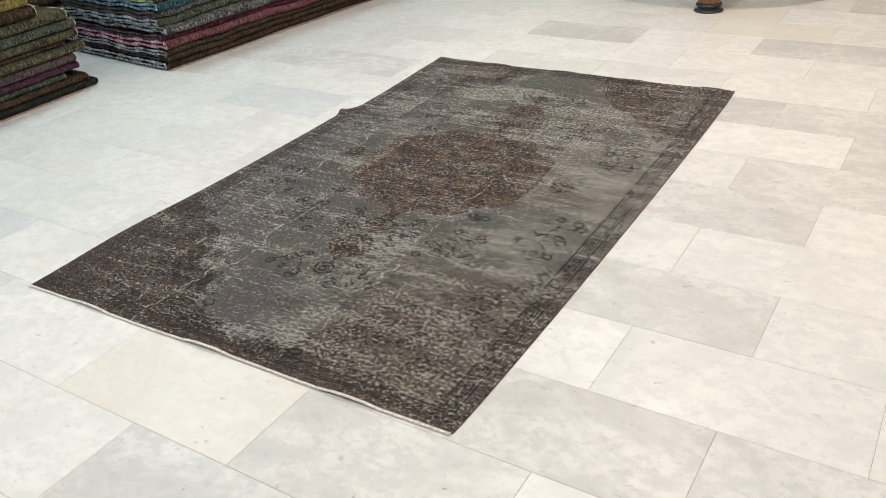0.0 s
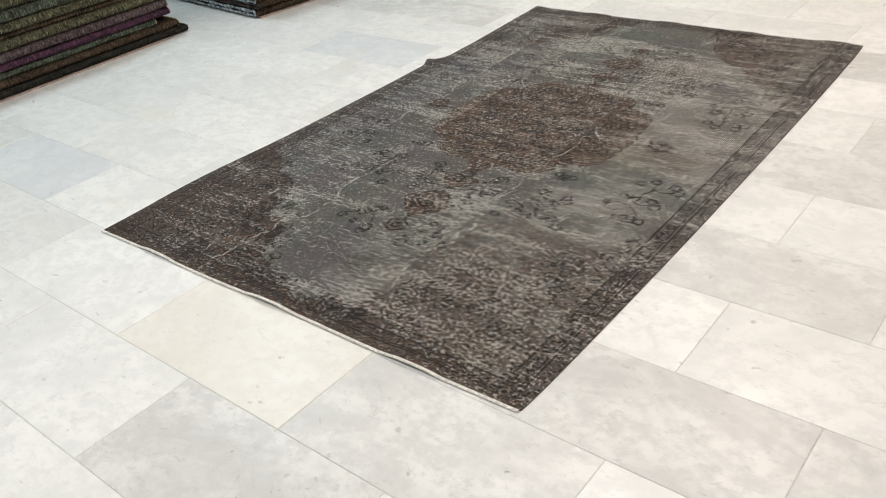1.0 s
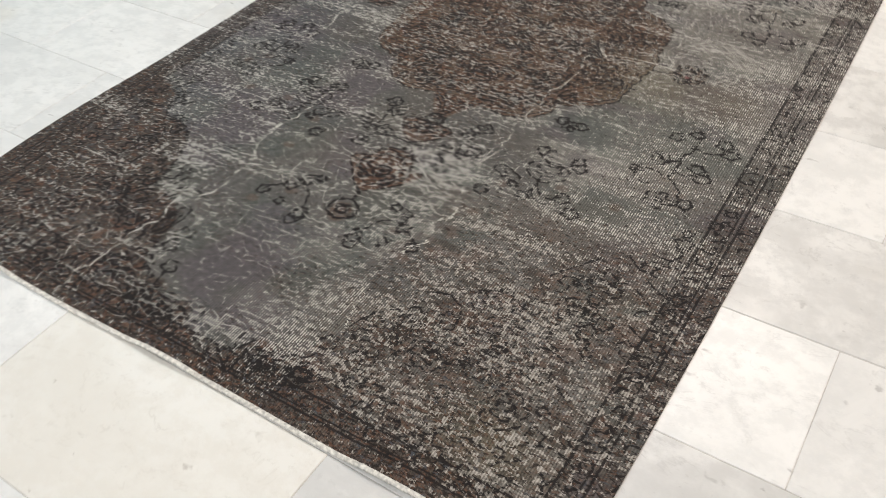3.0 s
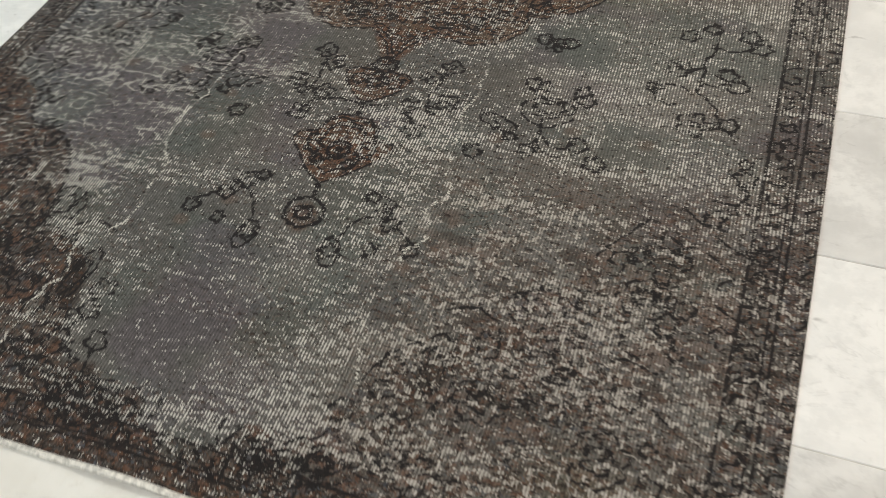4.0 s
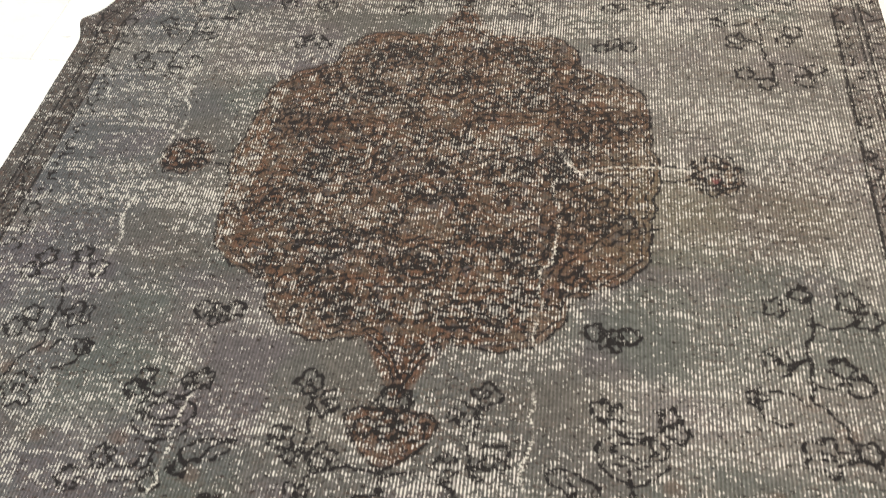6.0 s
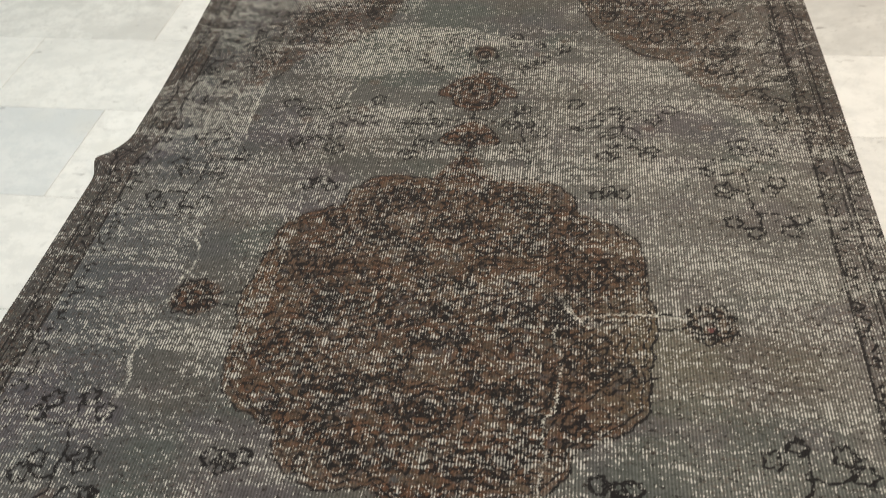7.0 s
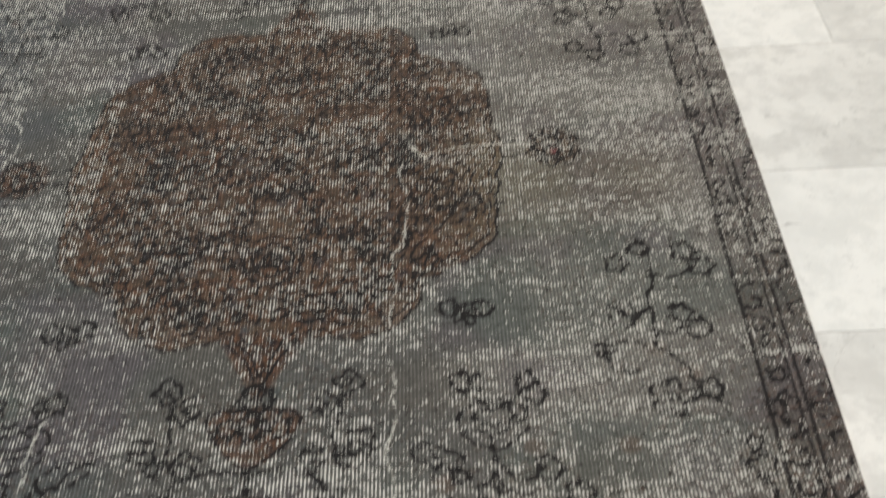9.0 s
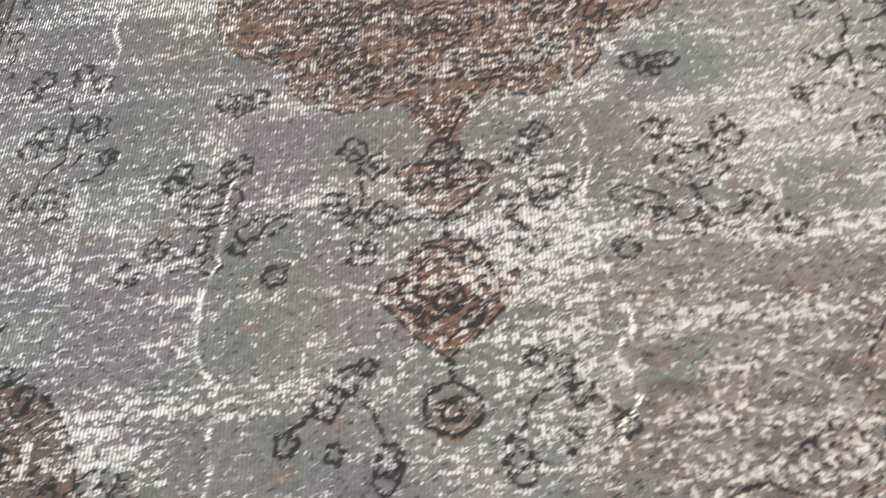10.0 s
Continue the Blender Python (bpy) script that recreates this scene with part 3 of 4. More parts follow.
def rug_material():
    m, t, b = material("worn_overdyed_wool")
    co = t.nodes.new("ShaderNodeTexCoord").outputs["Object"]

    def attr(name):
        n = t.nodes.new("ShaderNodeAttribute")
        n.attribute_name = name
        return n

    dye, ink, worn, crack = attr("dye").outputs["Color"], attr("ink").outputs["Fac"], attr("wear").outputs["Fac"], attr("crack").outputs["Fac"]
    packed, sparse = attr("dense").outputs["Fac"], attr("thin").outputs["Fac"]
    xyz = t.nodes.new("ShaderNodeSeparateXYZ")
    t.links.new(co, xyz.inputs[0])
    knots = grain(t, co, 260, 2, 0.6)
    blotch = grain(t, scaled(t, co, 1.0, 1.5, 1), 62, 3, 0.6)
    # warps: fine cords along the rug's length
    wob = grain(t, scaled(t, co, 30, 6, 1), 1.0, 2)
    phase = math_node(t, "ADD", math_node(t, "MULTIPLY", xyz.outputs[0], 2 * math.pi / 0.0052), math_node(t, "MULTIPLY", wob, 2.6))
    cord = ramp(t, math_node(t, "SINE", phase), -0.5, 0.7)
    # flecks of bare foundation, in clumps drawn out along the wefts
    fleck = grain(t, scaled(t, co, 74, 118, 1), 1.0, 5, 0.68, 0.6)
    fleck2 = grain(t, scaled(t, co, 170, 300, 1), 1.0, 2, 0.6, 0.2)
    fleck3 = grain(t, scaled(t, co, 90, 150, 1), 1.0, 4, 0.65, 0.4)
    weft = grain(t, scaled(t, co, 10, 82, 1), 1.0, 4, 0.6, 0.2)
    f = math_node(t, "ADD", math_node(t, "MULTIPLY", fleck, 0.63), math_node(t, "MULTIPLY", fleck2, 0.20))
    f = math_node(t, "ADD", f, math_node(t, "MULTIPLY", weft, 0.17))
    f = math_node(t, "ADD", math_node(t, "MULTIPLY", math_node(t, "SUBTRACT", f, 0.5), 1.5), math_node(t, "ADD", math_node(t, "MULTIPLY", cord, 0.035), 0.482))
    rub = attr("rub").outputs["Fac"]
    patchy = grain(t, scaled(t, co, 1, 1.25, 1), 88, 4, 0.62, 0.5)
    f = math_node(t, "ADD", math_node(t, "MULTIPLY", f, math_node(t, "SUBTRACT", 1.0, math_node(t, "MULTIPLY", rub, 0.7))), math_node(t, "MULTIPLY", patchy, math_node(t, "MULTIPLY", rub, 0.7)))
    level = math_node(t, "SUBTRACT", 0.635, math_node(t, "MULTIPLY", worn, 0.25))
    bare = ramp(t, math_node(t, "SUBTRACT", f, level), -0.012, 0.030)
    shade = ramp(t, math_node(t, "ADD", math_node(t, "MULTIPLY", knots, 0.5), math_node(t, "MULTIPLY", blotch, 0.5)), 0.3, 0.7, 0.62, 1.22)
    tinted = mix(t, 1.0, mix(t, 1.0, dye, shade, "MULTIPLY"), ramp(t, cord, 0.0, 1.0, 0.80, 1.12), "MULTIPLY")
    half = mix(t, cord, (0.13, 0.125, 0.115), (0.34, 0.32, 0.28))
    tinted = mix(t, math_node(t, "MULTIPLY", sparse, ramp(t, fleck2, 0.40, 0.56, 0.25, 0.85)), tinted, half)
    knot = math_node(t, "MULTIPLY", ramp(t, math_node(t, "ADD", fleck3, math_node(t, "MULTIPLY", packed, 0.20)), 0.60, 0.66), 0.85)
    tinted = mix(t, knot, tinted, (0.017, 0.013, 0.011))
    speck = grain(t, scaled(t, co, 1.0, 1.6, 1), 105, 3, 0.6, 0.4)
    other = grain(t, scaled(t, co, 1.0, 1.4, 1), 74, 3, 0.6, 0.4)
    tinted = mix(t, math_node(t, "MULTIPLY", ramp(t, speck, 0.53, 0.62), packed, clamp=True), tinted, (0.130, 0.064, 0.038))
    tinted = mix(t, math_node(t, "MULTIPLY", ramp(t, other, 0.59, 0.66), packed, clamp=True), tinted, (0.070, 0.082, 0.098))
    edge = math_node(t, "ADD", ink, math_node(t, "MULTIPLY", math_node(t, "SUBTRACT", blotch, 0.5), 0.007))
    line = math_node(t, "MULTIPLY", ramp(t, edge, 0.0014, 0.0030, 1, 0), ramp(t, knots, 0.25, 0.55, 0.75, 1.0))
    near_side, near_end = attr("side").outputs["Fac"], attr("end").outputs["Fac"]
    sway = math_node(t, "MULTIPLY", math_node(t, "SUBTRACT", blotch, 0.5), 0.005)
    for d, w in ((0.037, 0.0016), (0.047, 0.0010), (0.084, 0.0018)):
        for dist, k in ((near_side, 1.0), (near_end, 0.8)):
            off = math_node(t, "ABSOLUTE", math_node(t, "ADD", math_node(t, "SUBTRACT", dist, d * k), sway))
            inner = ramp(t, near_end if dist is near_side else near_side, 0.030, 0.036)
            line = math_node(t, "MAXIMUM", line, math_node(t, "MULTIPLY", ramp(t, off, w, w + 0.0014, 0.9, 0), inner))
    c = mix(t, line, tinted, (0.014, 0.012, 0.012))
    pale = mix(t, cord, (0.145, 0.139, 0.128), (0.57, 0.545, 0.495))
    pale = mix(t, math_node(t, "MULTIPLY", rub, 0.6), pale, mix(t, ramp(t, blotch, 0.35, 0.65), (0.17, 0.15, 0.125), (0.38, 0.34, 0.30)))
    keep = math_node(t, "SUBTRACT", 1.0, math_node(t, "MULTIPLY", line, 0.42))
    c = mix(t, math_node(t, "MULTIPLY", math_node(t, "MULTIPLY", bare, keep), 0.92), c, pale)
    thin = math_node(t, "ADD", crack, math_node(t, "MULTIPLY", math_node(t, "SUBTRACT", fleck2, 0.5), 0.022))
    broken = ramp(t, grain(t, scaled(t, co, 8, 42, 1), 1.0, 2), 0.40, 0.56, 0.12, 0.85)
    c = mix(t, math_node(t, "MULTIPLY", ramp(t, thin, -0.0003, 0.0021, 1, 0), broken), c, (0.66, 0.63, 0.56))
    t.links.new(c, b.inputs["Base Color"])
    b.inputs["Roughness"].default_value = 0.95
    b.inputs["Specular IOR Level"].default_value = 0.15
    b.inputs["Sheen Weight"].default_value = 0.06
    h = math_node(t, "ADD", math_node(t, "MULTIPLY", knots, 0.5), math_node(t, "MULTIPLY", cord, 0.4))
    h = math_node(t, "SUBTRACT", h, math_node(t, "MULTIPLY", bare, 0.5))
    bumped(t, b, h, 0.3, 0.0010)
    return m


def grid_mesh(name, x, y, z):
    nv, nu = x.shape
    me = bpy.data.meshes.new(name)
    k = np.arange(nu * nv).reshape(nv, nu)
    quads = np.stack([k[:-1, :-1], k[:-1, 1:], k[1:, 1:], k[1:, :-1]], -1).reshape(-1, 4)
    me.vertices.add(nu * nv)
    me.vertices.foreach_set("co", np.stack([x, y, z], -1).astype(np.float32).ravel())
    me.loops.add(quads.size)
    me.loops.foreach_set("vertex_index", quads.astype(np.int32).ravel())
    me.polygons.add(len(quads))
    me.polygons.foreach_set("loop_start", np.arange(0, quads.size, 4, dtype=np.int32))
    me.update(calc_edges=True)
    me.shade_smooth()
    return me


def build_rug():
    root = thing("area_rug", (0, 0, 0), "worn grey-brown overdyed medallion rug lying on the marble floor", "rug")
    me = grid_mesh("woven_face", XS, YS, Z)
    me.attributes.new("dye", "FLOAT_COLOR", "POINT").data.foreach_set("color", np.concatenate([col, np.ones((*col.shape[:2], 1))], -1).astype(np.float32).ravel())
    for name, values in (("ink", rug.ink), ("wear", np.clip(wear, 0.05, 0.56)), ("crack", rug.crack), ("dense", np.clip(dense, 0, 1)), ("thin", thin), ("rub", rubbed), ("side", edge_side), ("end", edge_end)):
        me.attributes.new(name, "FLOAT", "POINT").data.foreach_set("value", values.astype(np.float32).ravel())
    me.materials.append(rug_material())
    pile = new("woven_face", me)
    pile.parent = root
    tagged(pile, "distressed grey pile with brown medallion and dark scrolls")
    # backing: hangs from the pile's rim down to the floor
    rim = [(0, i) for i in range(rug.nu)] + [(j, rug.nu - 1) for j in range(1, rug.nv)] + [(rug.nv - 1, i) for i in range(rug.nu - 2, -1, -1)] + [(j, 0) for j in range(rug.nv - 2, 0, -1)]
    bm = bmesh.new()
    up = [bm.verts.new((XS[p], YS[p], Z[p])) for p in rim]
    low = [bm.verts.new((XS[p], YS[p], max(FLOOR + 0.0004, Z[p] - 0.0045))) for p in rim]
    for i in range(len(rim)):
        k = (i + 1) % len(rim)
        bm.faces.new((up[i], low[i], low[k], up[k]))
    part("backing", bm, plain("rug_edge", (0.05, 0.045, 0.04), 0.95, 0.3, 200), root, "dark overcast edge")
    # pale woven strip at the near end
    cream = plain("cream_cotton", (0.62, 0.60, 0.55), 0.95, 0.3, 130)
    for name, dy, dz, r in (("end_binding", -0.0045, -0.0010, 0.0034),):
        bm = bmesh.new()
        last = None
        for i in range(0, rug.nu, 3):
            x, y, z = XS[0, i], YS[0, i] + dy, max(Z[0, i] + dz, FLOOR + r * 0.7)
            now = [bm.verts.new((x, y + 1.5 * r * math.cos(a), z + 0.7 * r * math.sin(a))) for a in np.linspace(0, 2 * math.pi, 8, endpoint=False)]
            if last:
                for k in range(8):
                    bm.faces.new((last[k], last[(k + 1) % 8], now[(k + 1) % 8], now[k]))
            last = now
        part(name, bm, cream, root, "cream cotton selvedge", True)
    return root


build_rug()

# ---------------------------------------------------------------- folded carpets in two stacks


def carpet_wool(name, colour, second, pale):
    """Wool pile with rows of knots and a faded pattern in two colours."""
    m, t, b = material(name)
    co = t.nodes.new("ShaderNodeTexCoord").outputs["Object"]
    fine = grain(t, scaled(t, co, 1, 1.5, 0.35), 110, 3, 0.6)
    motif = grain(t, scaled(t, co, 1, 1, 1.5), 17, 4, 0.6, 0.8)
    rub = grain(t, scaled(t, co, 1, 1.4, 0.7), 70, 4, 0.7)
    c = mix(t, ramp(t, motif, 0.42, 0.66), colour, second)
    c = mix(t, math_node(t, "MULTIPLY", ramp(t, rub, 0.50, 0.64), 0.65), c, pale)
    c = mix(t, 1.0, c, ramp(t, fine, 0.33, 0.66, 0.4, 1.5), "MULTIPLY")
    t.links.new(c, b.inputs["Base Color"])
    b.inputs["Roughness"].default_value = 0.95
    b.inputs["Specular IOR Level"].default_value = 0.1
    bumped(t, b, math_node(t, "ADD", fine, rub), 0.7, 0.006)
    return m


def rumpled(x, y, z, wave, seed):
    """A place on a carpet, pushed about by its folds; near the floor it lies flat."""
    k = noise.noise(Vector((x * 6.5 + seed, y * 5, z * 5)))
    q = noise.noise(Vector((seed * 3.1, y * 3.0, z * 14)))
    return Vector((x + wave * q * 0.6, y, z + wave * 0.5 * k * min(1.0, max(0.0, (z - FLOOR - 0.01) / 0.12))))


def sheet(bm, rows, thick, along, wave, seed):
    """A carpet folded over: the line rows (x, z) swept along y, with a thickness."""
    rows = np.asarray(rows, float)
    d = np.gradient(rows, axis=0)
    nrm = np.c_[-d[:, 1], d[:, 0]] / (np.hypot(d[:, 0], d[:, 1])[:, None] + 1e-9)
    rings = []
    for y in along:
        line = []
        loop = np.r_[rows + nrm * thick / 2, (rows - nrm * thick / 2)[::-1]]
        for x, z in loop:
            line.append(bm.verts.new(rumpled(x, y, z, wave, seed)))
        rings.append(line)
    n = len(rings[0])
    for a, b in zip(rings, rings[1:]):
        for k in range(n):
            bm.faces.new((a[k], a[(k + 1) % n], b[(k + 1) % n], b[k]))
    bm.faces.new(rings[0])
    bm.faces.new(rings[-1][::-1])
    return rings


def folded_carpet(matrix, x_in, x_out, y_a, y_b, z, h, mats, layers, seed, label, group, wave=0.006):
    """A carpet folded into a slab: its round fold faces +x, its cut ends face along y."""
    root = thing("folded_carpet", matrix, label, "carpet", group)
    body, edge = mats
    thick = h / (2 * layers) * 0.94
    along = np.linspace(y_a, y_b, 18)
    for k in range(layers):
        r = h / 2 - thick / 2 - k * thick * 1.02
        zc = z + h / 2
        nose = x_out - h / 2 - 0.004 * k
        turn = np.linspace(-math.pi / 2, math.pi / 2, 9)
        back = np.linspace(x_in, nose, 24 if wave > 0.02 else 8)[:-1]
        rows = [(x, zc - r) for x in back] + [(nose + r * 1.25 * math.cos(a), zc + r * math.sin(a)) for a in turn] + [(x, zc + r) for x in back[::-1]]
        bm = bmesh.new()
        sheet(bm, rows, thick * 0.96, along + (k % 2) * 0.006, wave, seed)
        f = part("fold", bm, body, root, "", True)
        # whipped edge at the cut end nearest the aisle
        bm = bmesh.new()
        end = (along[0] if edge[1] < 0 else along[-1]) + (k % 2) * 0.006 + edge[1] * 0.003
        pts = []
        for x, zz in rows:
            pts.append(rumpled(x, end, zz, wave, seed))
        last = None
        for p, nxt in zip(pts, pts[1:] + [pts[-1] * 2 - pts[-2]]):
            way = (nxt - p).normalized()
            side = way.cross(Vector((0, 1, 0))).normalized()
            rr = thick * ((0.40 if edge[1] < 0 else 0.55) + 0.16 * math.sin(len(bm.verts) * 1.3 + seed) + 0.12 * math.sin(len(bm.verts) * 0.47 + seed * 3))
            now = [bm.verts.new(p + side * rr * math.cos(a) + Vector((0, 1, 0)) * rr * 0.7 * math.sin(a)) for a in np.linspace(0, 2 * math.pi, 6, endpoint=False)]
            if last:
                for i in range(6):
                    bm.faces.new((last[i], last[(i + 1) % 6], now[(i + 1) % 6], now[i]))
            last = now
        part("whipped_edge", bm, edge[0], f, "pale overcast edge", True)
    return root


WOOL = {}


def wool(name):
    tones = {
        "olive": ((0.072, 0.070, 0.042), (0.036, 0.033, 0.024), (0.22, 0.21, 0.14)),
        "moss": ((0.064, 0.076, 0.056), (0.032, 0.036, 0.028), (0.19, 0.21, 0.17)),
        "brown": ((0.055, 0.038, 0.026), (0.024, 0.018, 0.014), (0.13, 0.10, 0.07)),
        "purple": ((0.064, 0.028, 0.050), (0.030, 0.020, 0.028), (0.15, 0.08, 0.11)),
        "mauve": ((0.085, 0.062, 0.068), (0.045, 0.036, 0.034), (0.17, 0.14, 0.13)),
        "black": ((0.022, 0.021, 0.018), (0.012, 0.012, 0.011), (0.06, 0.055, 0.045)),
        "gold": ((0.22, 0.18, 0.060), (0.11, 0.085, 0.030), (0.34, 0.29, 0.13)),
        "wine": ((0.085, 0.020, 0.032), (0.045, 0.014, 0.020), (0.18, 0.08, 0.09)),
        "teal": ((0.040, 0.095, 0.120), (0.022, 0.045, 0.060), (0.12, 0.18, 0.21)),
        "slate": ((0.095, 0.098, 0.10), (0.036, 0.040, 0.044), (0.36, 0.36, 0.34)),
        "lime": ((0.120, 0.165, 0.045), (0.050, 0.070, 0.024), (0.20, 0.25, 0.10)),
        "rose": ((0.160, 0.060, 0.075), (0.070, 0.032, 0.038), (0.28, 0.16, 0.18)),
    }
    if name not in WOOL:
        WOOL[name] = carpet_wool(name + "_wool", *tones[name])
    return WOOL[name]


PALE = {k: plain(k + "_whipping", c, 0.95, 0.75, 45) for k, c in (("straw", (0.44, 0.40, 0.24)), ("ash", (0.30, 0.34, 0.37)), ("pink", (0.50, 0.28, 0.36)), ("blue", (0.18, 0.30, 0.38)), ("green", (0.24, 0.32, 0.15)), ("dark", (0.06, 0.05, 0.05)))}

# the stack whose folds face the rug; rows: colour, height, far end, nose, edge colour
heights = FLOOR + 0.0065
STACK_A = [("black", 0.045, 1.56, 0.000, "dark"), ("brown", 0.050, 1.52, -0.010, "straw"), ("moss", 0.042, 1.39, -0.020, "straw"),
           ("purple", 0.050, 1.485, -0.012, "pink"), ("mauve", 0.055, 1.475, -0.006, "straw"), ("olive", 0.062, 1.55, -0.012, "straw"),
           ("brown", 0.034, 1.45, -0.030, "dark"), ("olive", 0.060, 1.53, -0.014, "straw"), ("moss", 0.060, 1.53, -0.010, "straw"),
           ("olive", 0.075, 1.50, -0.020, "straw"), ("brown", 0.075, 1.33, -0.012, "straw"), ("gold", 0.070, 1.30, -0.015, "straw"), ("gold", 0.070, 1.32, -0.02, "straw"), ("olive", 0.075, 1.26, -0.02, "straw"), ("brown", 0.07, 1.28, -0.01, "straw")]
for i, (tone, h, far, nose, rim) in enumerate(STACK_A):
    h *= 0.78
    folded_carpet(pose(0, 0, 0), -2.20, -1.582 + nose, -0.10, far, heights, h, (wool(tone), (PALE[rim], 1)), 2, i + 1.5,
                  f"{tone} wool carpet folded in a stack on the floor", "folded carpets in the olive stack")
    heights += h + 0.001

# the stack whose cut ends face the camera, folds along the aisle
heights = FLOOR + 0.0065
STACK_B = [("brown", 0.046, 0.000, "ash"), ("brown", 0.034, 0.012, "dark"), ("brown", 0.036, 0.004, "ash"), ("rose", 0.056, 0.014, "pink"), ("wine", 0.034, 0.004, "dark"), ("slate", 0.052, 0.030, "ash"),
           ("moss", 0.044, 0.006, "ash"), ("slate", 0.048, -0.006, "dark"), ("teal", 0.054, 0.014, "blue"), ("olive", 0.040, 0.002, "green"), ("lime", 0.050, 0.010, "green"), ("teal", 0.050, -0.01, "blue"),
           ("wine", 0.060, 0.006, "pink"), ("slate", 0.055, 0.0, "ash"), ("brown", 0.055, -0.01, "straw")]
turn_b = pose(-1.355, 1.861, 0, 0, 0, -6.9)
for i, (tone, h, shift, rim) in enumerate(STACK_B):
    h *= 0.9
    folded_carpet(turn_b, -0.97, shift, 0.01 + abs(shift), 2.3, heights, h, (wool(tone), (PALE[rim], -1)), 1, 20.5 + 0.06 * i,
                  f"{tone} wool carpet folded in a stack beside the aisle", "folded carpets in the colourful stack", 0.045)
    heights += h + 0.001

# a third stack, assumed, added behind the two to fill the dark gap between them
heights = FLOOR + 0.0005
for i, (tone, h) in enumerate((("brown", 0.07), ("wine", 0.06), ("black", 0.08), ("wine", 0.07), ("brown", 0.08), ("black", 0.07), ("wine", 0.08), ("purple", 0.08), ("brown", 0.08), ("black", 0.08))):
    folded_carpet(pose(0, 0, 0), -3.25, -2.38 - 0.01 * (i % 3), 0.55, 2.9, heights, h, (wool(tone), (PALE["dark"], 1)), 2, i + 40.5,
                  f"{tone} wool carpet folded in a dark stack by the wall", "folded carpets in the dark stack")
    heights += h + 0.001

# thin boards under the two front stacks
board = plain("pinkish_board", (0.36, 0.28, 0.24), 0.8, 0.15, 30)
for m, b in ((pose(0, 0, 0), (-2.20, -1.572, -0.12, 1.46)), (turn_b, (-0.97, 0.012, 0.03, 2.32))):
    sheet_ob = part("floor_board", box(bmesh.new(), *b, FLOOR, FLOOR + 0.006, 0.001, 1), board)
    sheet_ob.matrix_world = m
    tagged(sheet_ob, "thin pinkish board on the floor under folded carpets", "board", "boards under the stacks")

# ---------------------------------------------------------------- round table at the far side


def wood(name, colour):
    m, t, b = material(name)
    co = t.nodes.new("ShaderNodeTexCoord").outputs["Object"]
    n = grain(t, scaled(t, co, 1, 1, 0.08), 60, 5, 0.6, 1.0)
    c = mix(t, ramp(t, n, 0.35, 0.65), tuple(k * 0.55 for k in colour), colour)
    t.links.new(c, b.inputs["Base Color"])
    b.inputs["Roughness"].default_value = 0.35
    bumped(t, b, n, 0.15, 0.002)
    return m


def round_table(x, y):
    root = thing("round_table", (x, y, FLOOR), "round dark-stained wooden table on thick turned legs", "table")
    oak = wood("stained_walnut", (0.26, 0.11, 0.045))
    black = plain("black_iron", (0.02, 0.02, 0.021), 0.4, 0.3, 60)
    part("tabletop", turned(bmesh.new(), [(0.655, 0.715), (0.695, 0.722), (0.70, 0.735), (0.69, 0.748), (0.66, 0.752)], 72), oak, root, "", True)
    part("apron", turned(bmesh.new(), [(0.66, 0.64), (0.665, 0.645), (0.665, 0.714), (0.66, 0.7145)], 64), oak, root)
    for k in range(4):
        a = -math.pi / 2 + 0.17 + k * math.pi / 2
        px, py = 0.59 * math.cos(a), 0.59 * math.sin(a)
        prof = [(0.062, 0.046), (0.066, 0.056), (0.068, 0.12), (0.052, 0.17), (0.058, 0.28), (0.070, 0.42), (0.055, 0.47), (0.072, 0.50), (0.072, 0.645)]
        leg = part("leg", turned(bmesh.new(), prof, 28, (px, py, 0)), oak, root, "", True)
        part("foot_cup", turned(bmesh.new(), [(0.082, 0.0), (0.087, 0.004), (0.084, 0.009), (0.070, 0.015), (0.062, 0.021), (0.062, 0.026), (0.070, 0.030), (0.076, 0.034), (0.076, 0.045), (0.062, 0.049)], 28, (px, py, 0)), black, leg, "black iron foot cup", True)


round_table(1.04, 4.47)

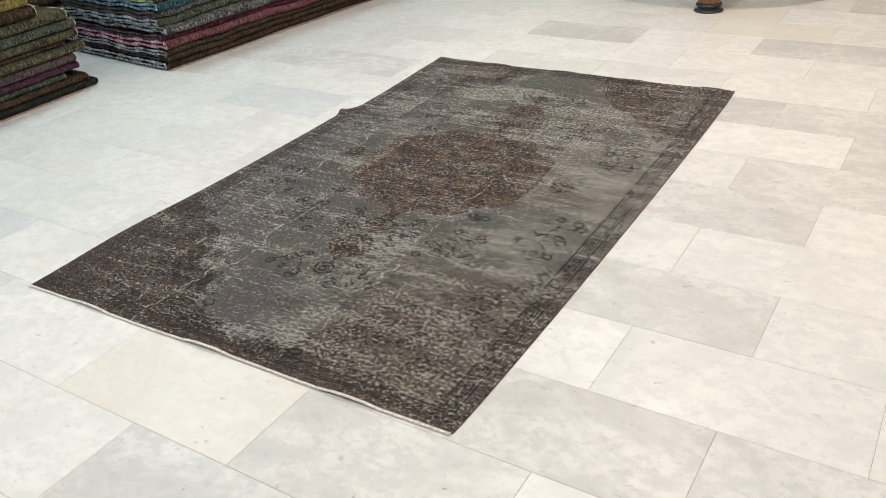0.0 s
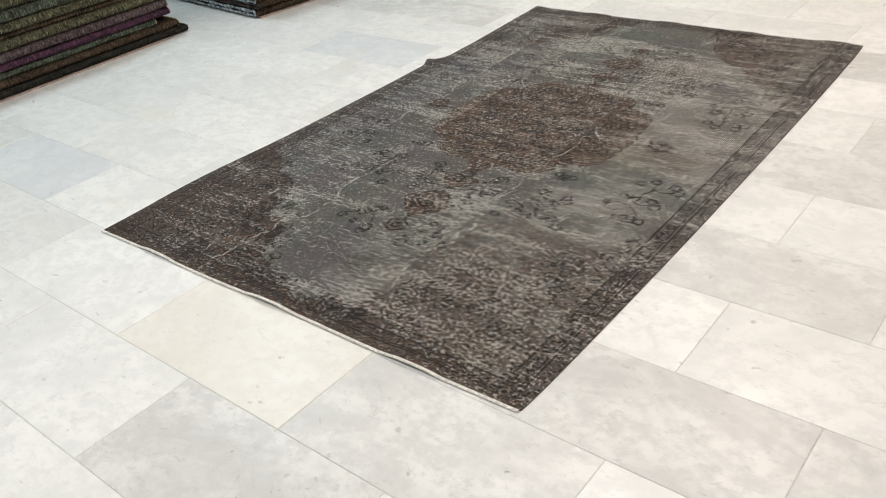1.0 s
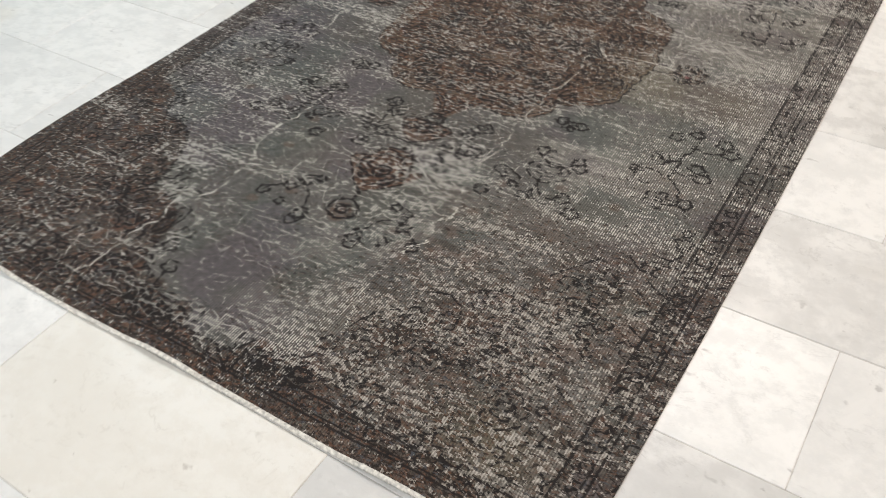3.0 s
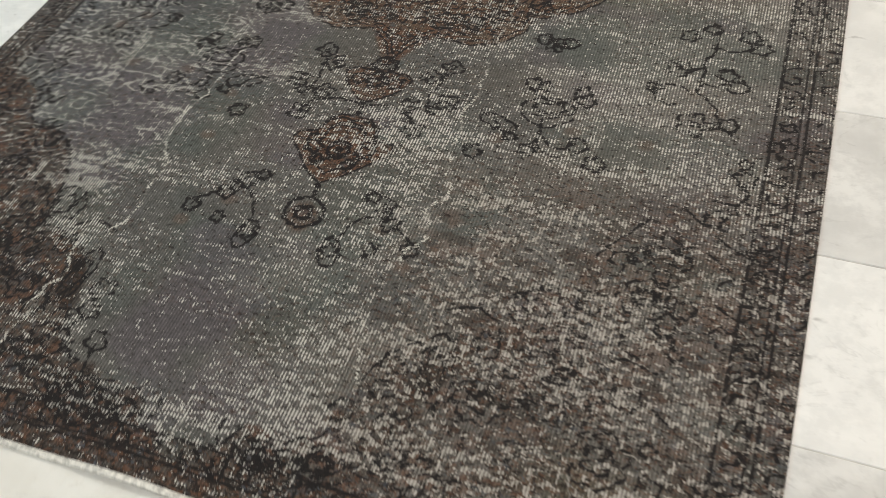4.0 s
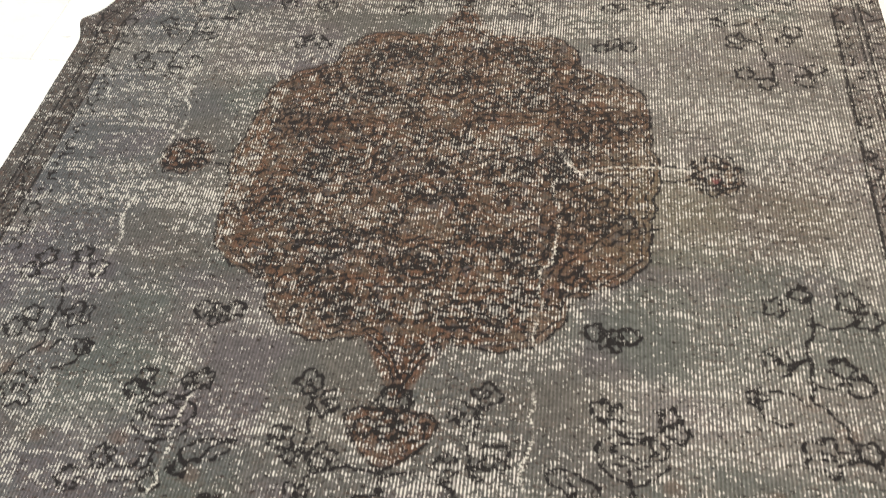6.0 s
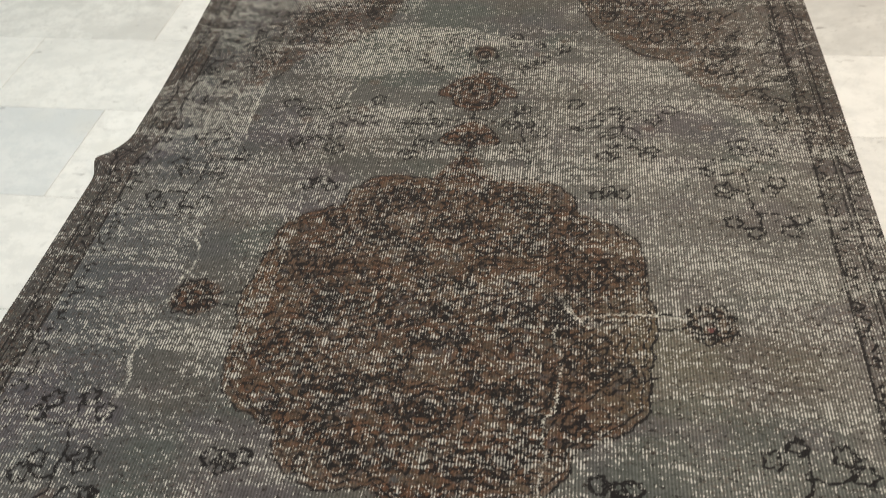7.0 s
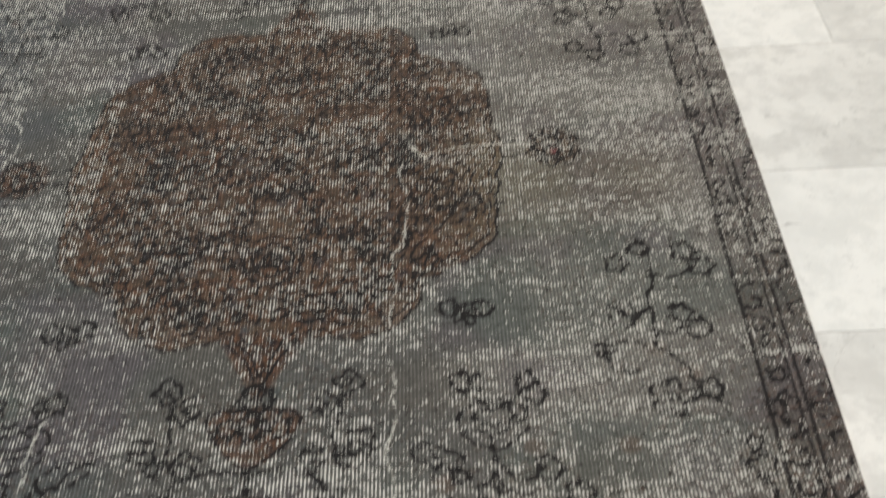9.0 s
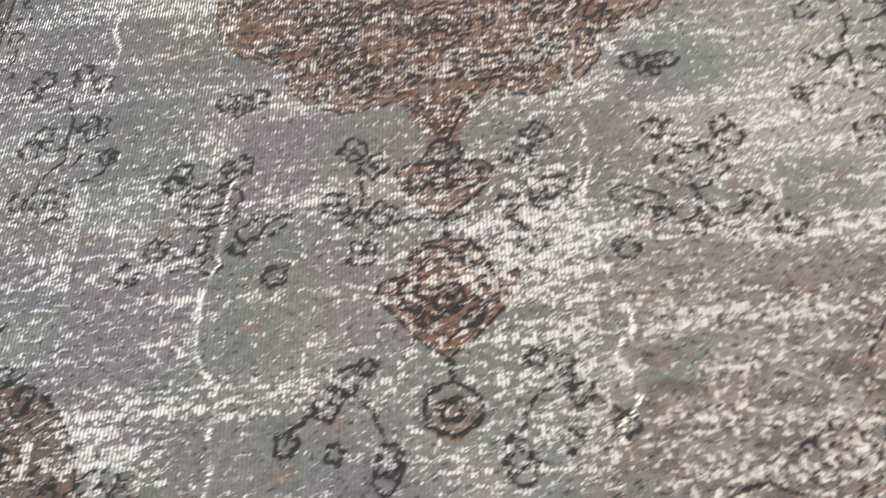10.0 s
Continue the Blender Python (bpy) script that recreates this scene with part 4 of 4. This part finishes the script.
# ---------------------------------------------------------------- marble floor
f = part("floor", box(bmesh.new(), x0, x1, y0, y1, FLOOR - 0.1, FLOOR - 0.0015), GROUT)
tagged(f, "pale marble floor of oblong tiles in running bond", "floor", kind="structure")
PITCH, LONG, LEAN_FLOOR = 0.3115, 0.638, -0.02
tile_mesh = {}
for tone, m in MARBLE.items():
    bm = box(bmesh.new(), -LONG / 2 + 0.0006, LONG / 2 - 0.0006, -PITCH / 2 + 0.0006, PITCH / 2 - 0.0006, -0.009, 0, 0.0012, 1)
    me = bpy.data.meshes.new("tile")
    bm.to_mesh(me)
    bm.free()
    me.materials.append(m)
    tile_mesh[tone] = me
# tiles that stand out by their colour: (row, column) counted from the rug
TONES = {(7, 0): "grey", (4, 0): "grey", (5, 1): "grey", (6, 1): "grey", (2, 0): "grey", (2, 1): "white", (0, 0): "grey", (0, 1): "grey",
         (-1, 0): "grey", (-1, -1): "cream", (-2, -1): "grey", (5, -3): "blue", (7, -3): "grey", (7, -4): "grey", (0, -4): "blue", (10, 1): "cream", (11, 0): "cream", (12, 0): "white", (12, 1): "grey",
         (3, 0): "white", (3, 1): "white", (3, 2): "white", (1, 0): "white", (1, 1): "white", (5, 0): "white", (-2, -2): "white"}
pick = random.Random(5)
rest = bmesh.new()
for row in range(-12, 24):
    for c in range(-9, 6):
        # column 0 ends at 1.82 in odd rows and at 2.14 in even ones
        u = (1.82 if row % 2 else 2.14) + c * LONG - LONG / 2
        v = 0.012 + (row + 0.5) * PITCH
        x, y = u + 0.02 * v, v - 0.02 * u
        if not (x0 + 0.3 < x < x1 - 0.3 and y0 + 0.15 < y < y1 - 0.15):
            continue
        tone = TONES.get((row, c)) or (pick.choice(["white"] * 10 + ["grey", "cream"]) if x > 0.2 else "white")
        m = pose(x, y, FLOOR + pick.uniform(-0.0004, 0.0), 0, 0, math.degrees(LEAN_FLOOR))
        if -1.7 < y < 5.3:
            ob = new("tile", tile_mesh[tone])
            ob.matrix_world = m
            ob.parent = f
        else:
            n = len(rest.verts)
            rest.from_mesh(tile_mesh["white"])
            rest.verts.ensure_lookup_table()
            bmesh.ops.transform(rest, matrix=m, verts=rest.verts[n:])
tagged(part("tile_margin", rest, MARBLE["white"], f), kind="stuff")
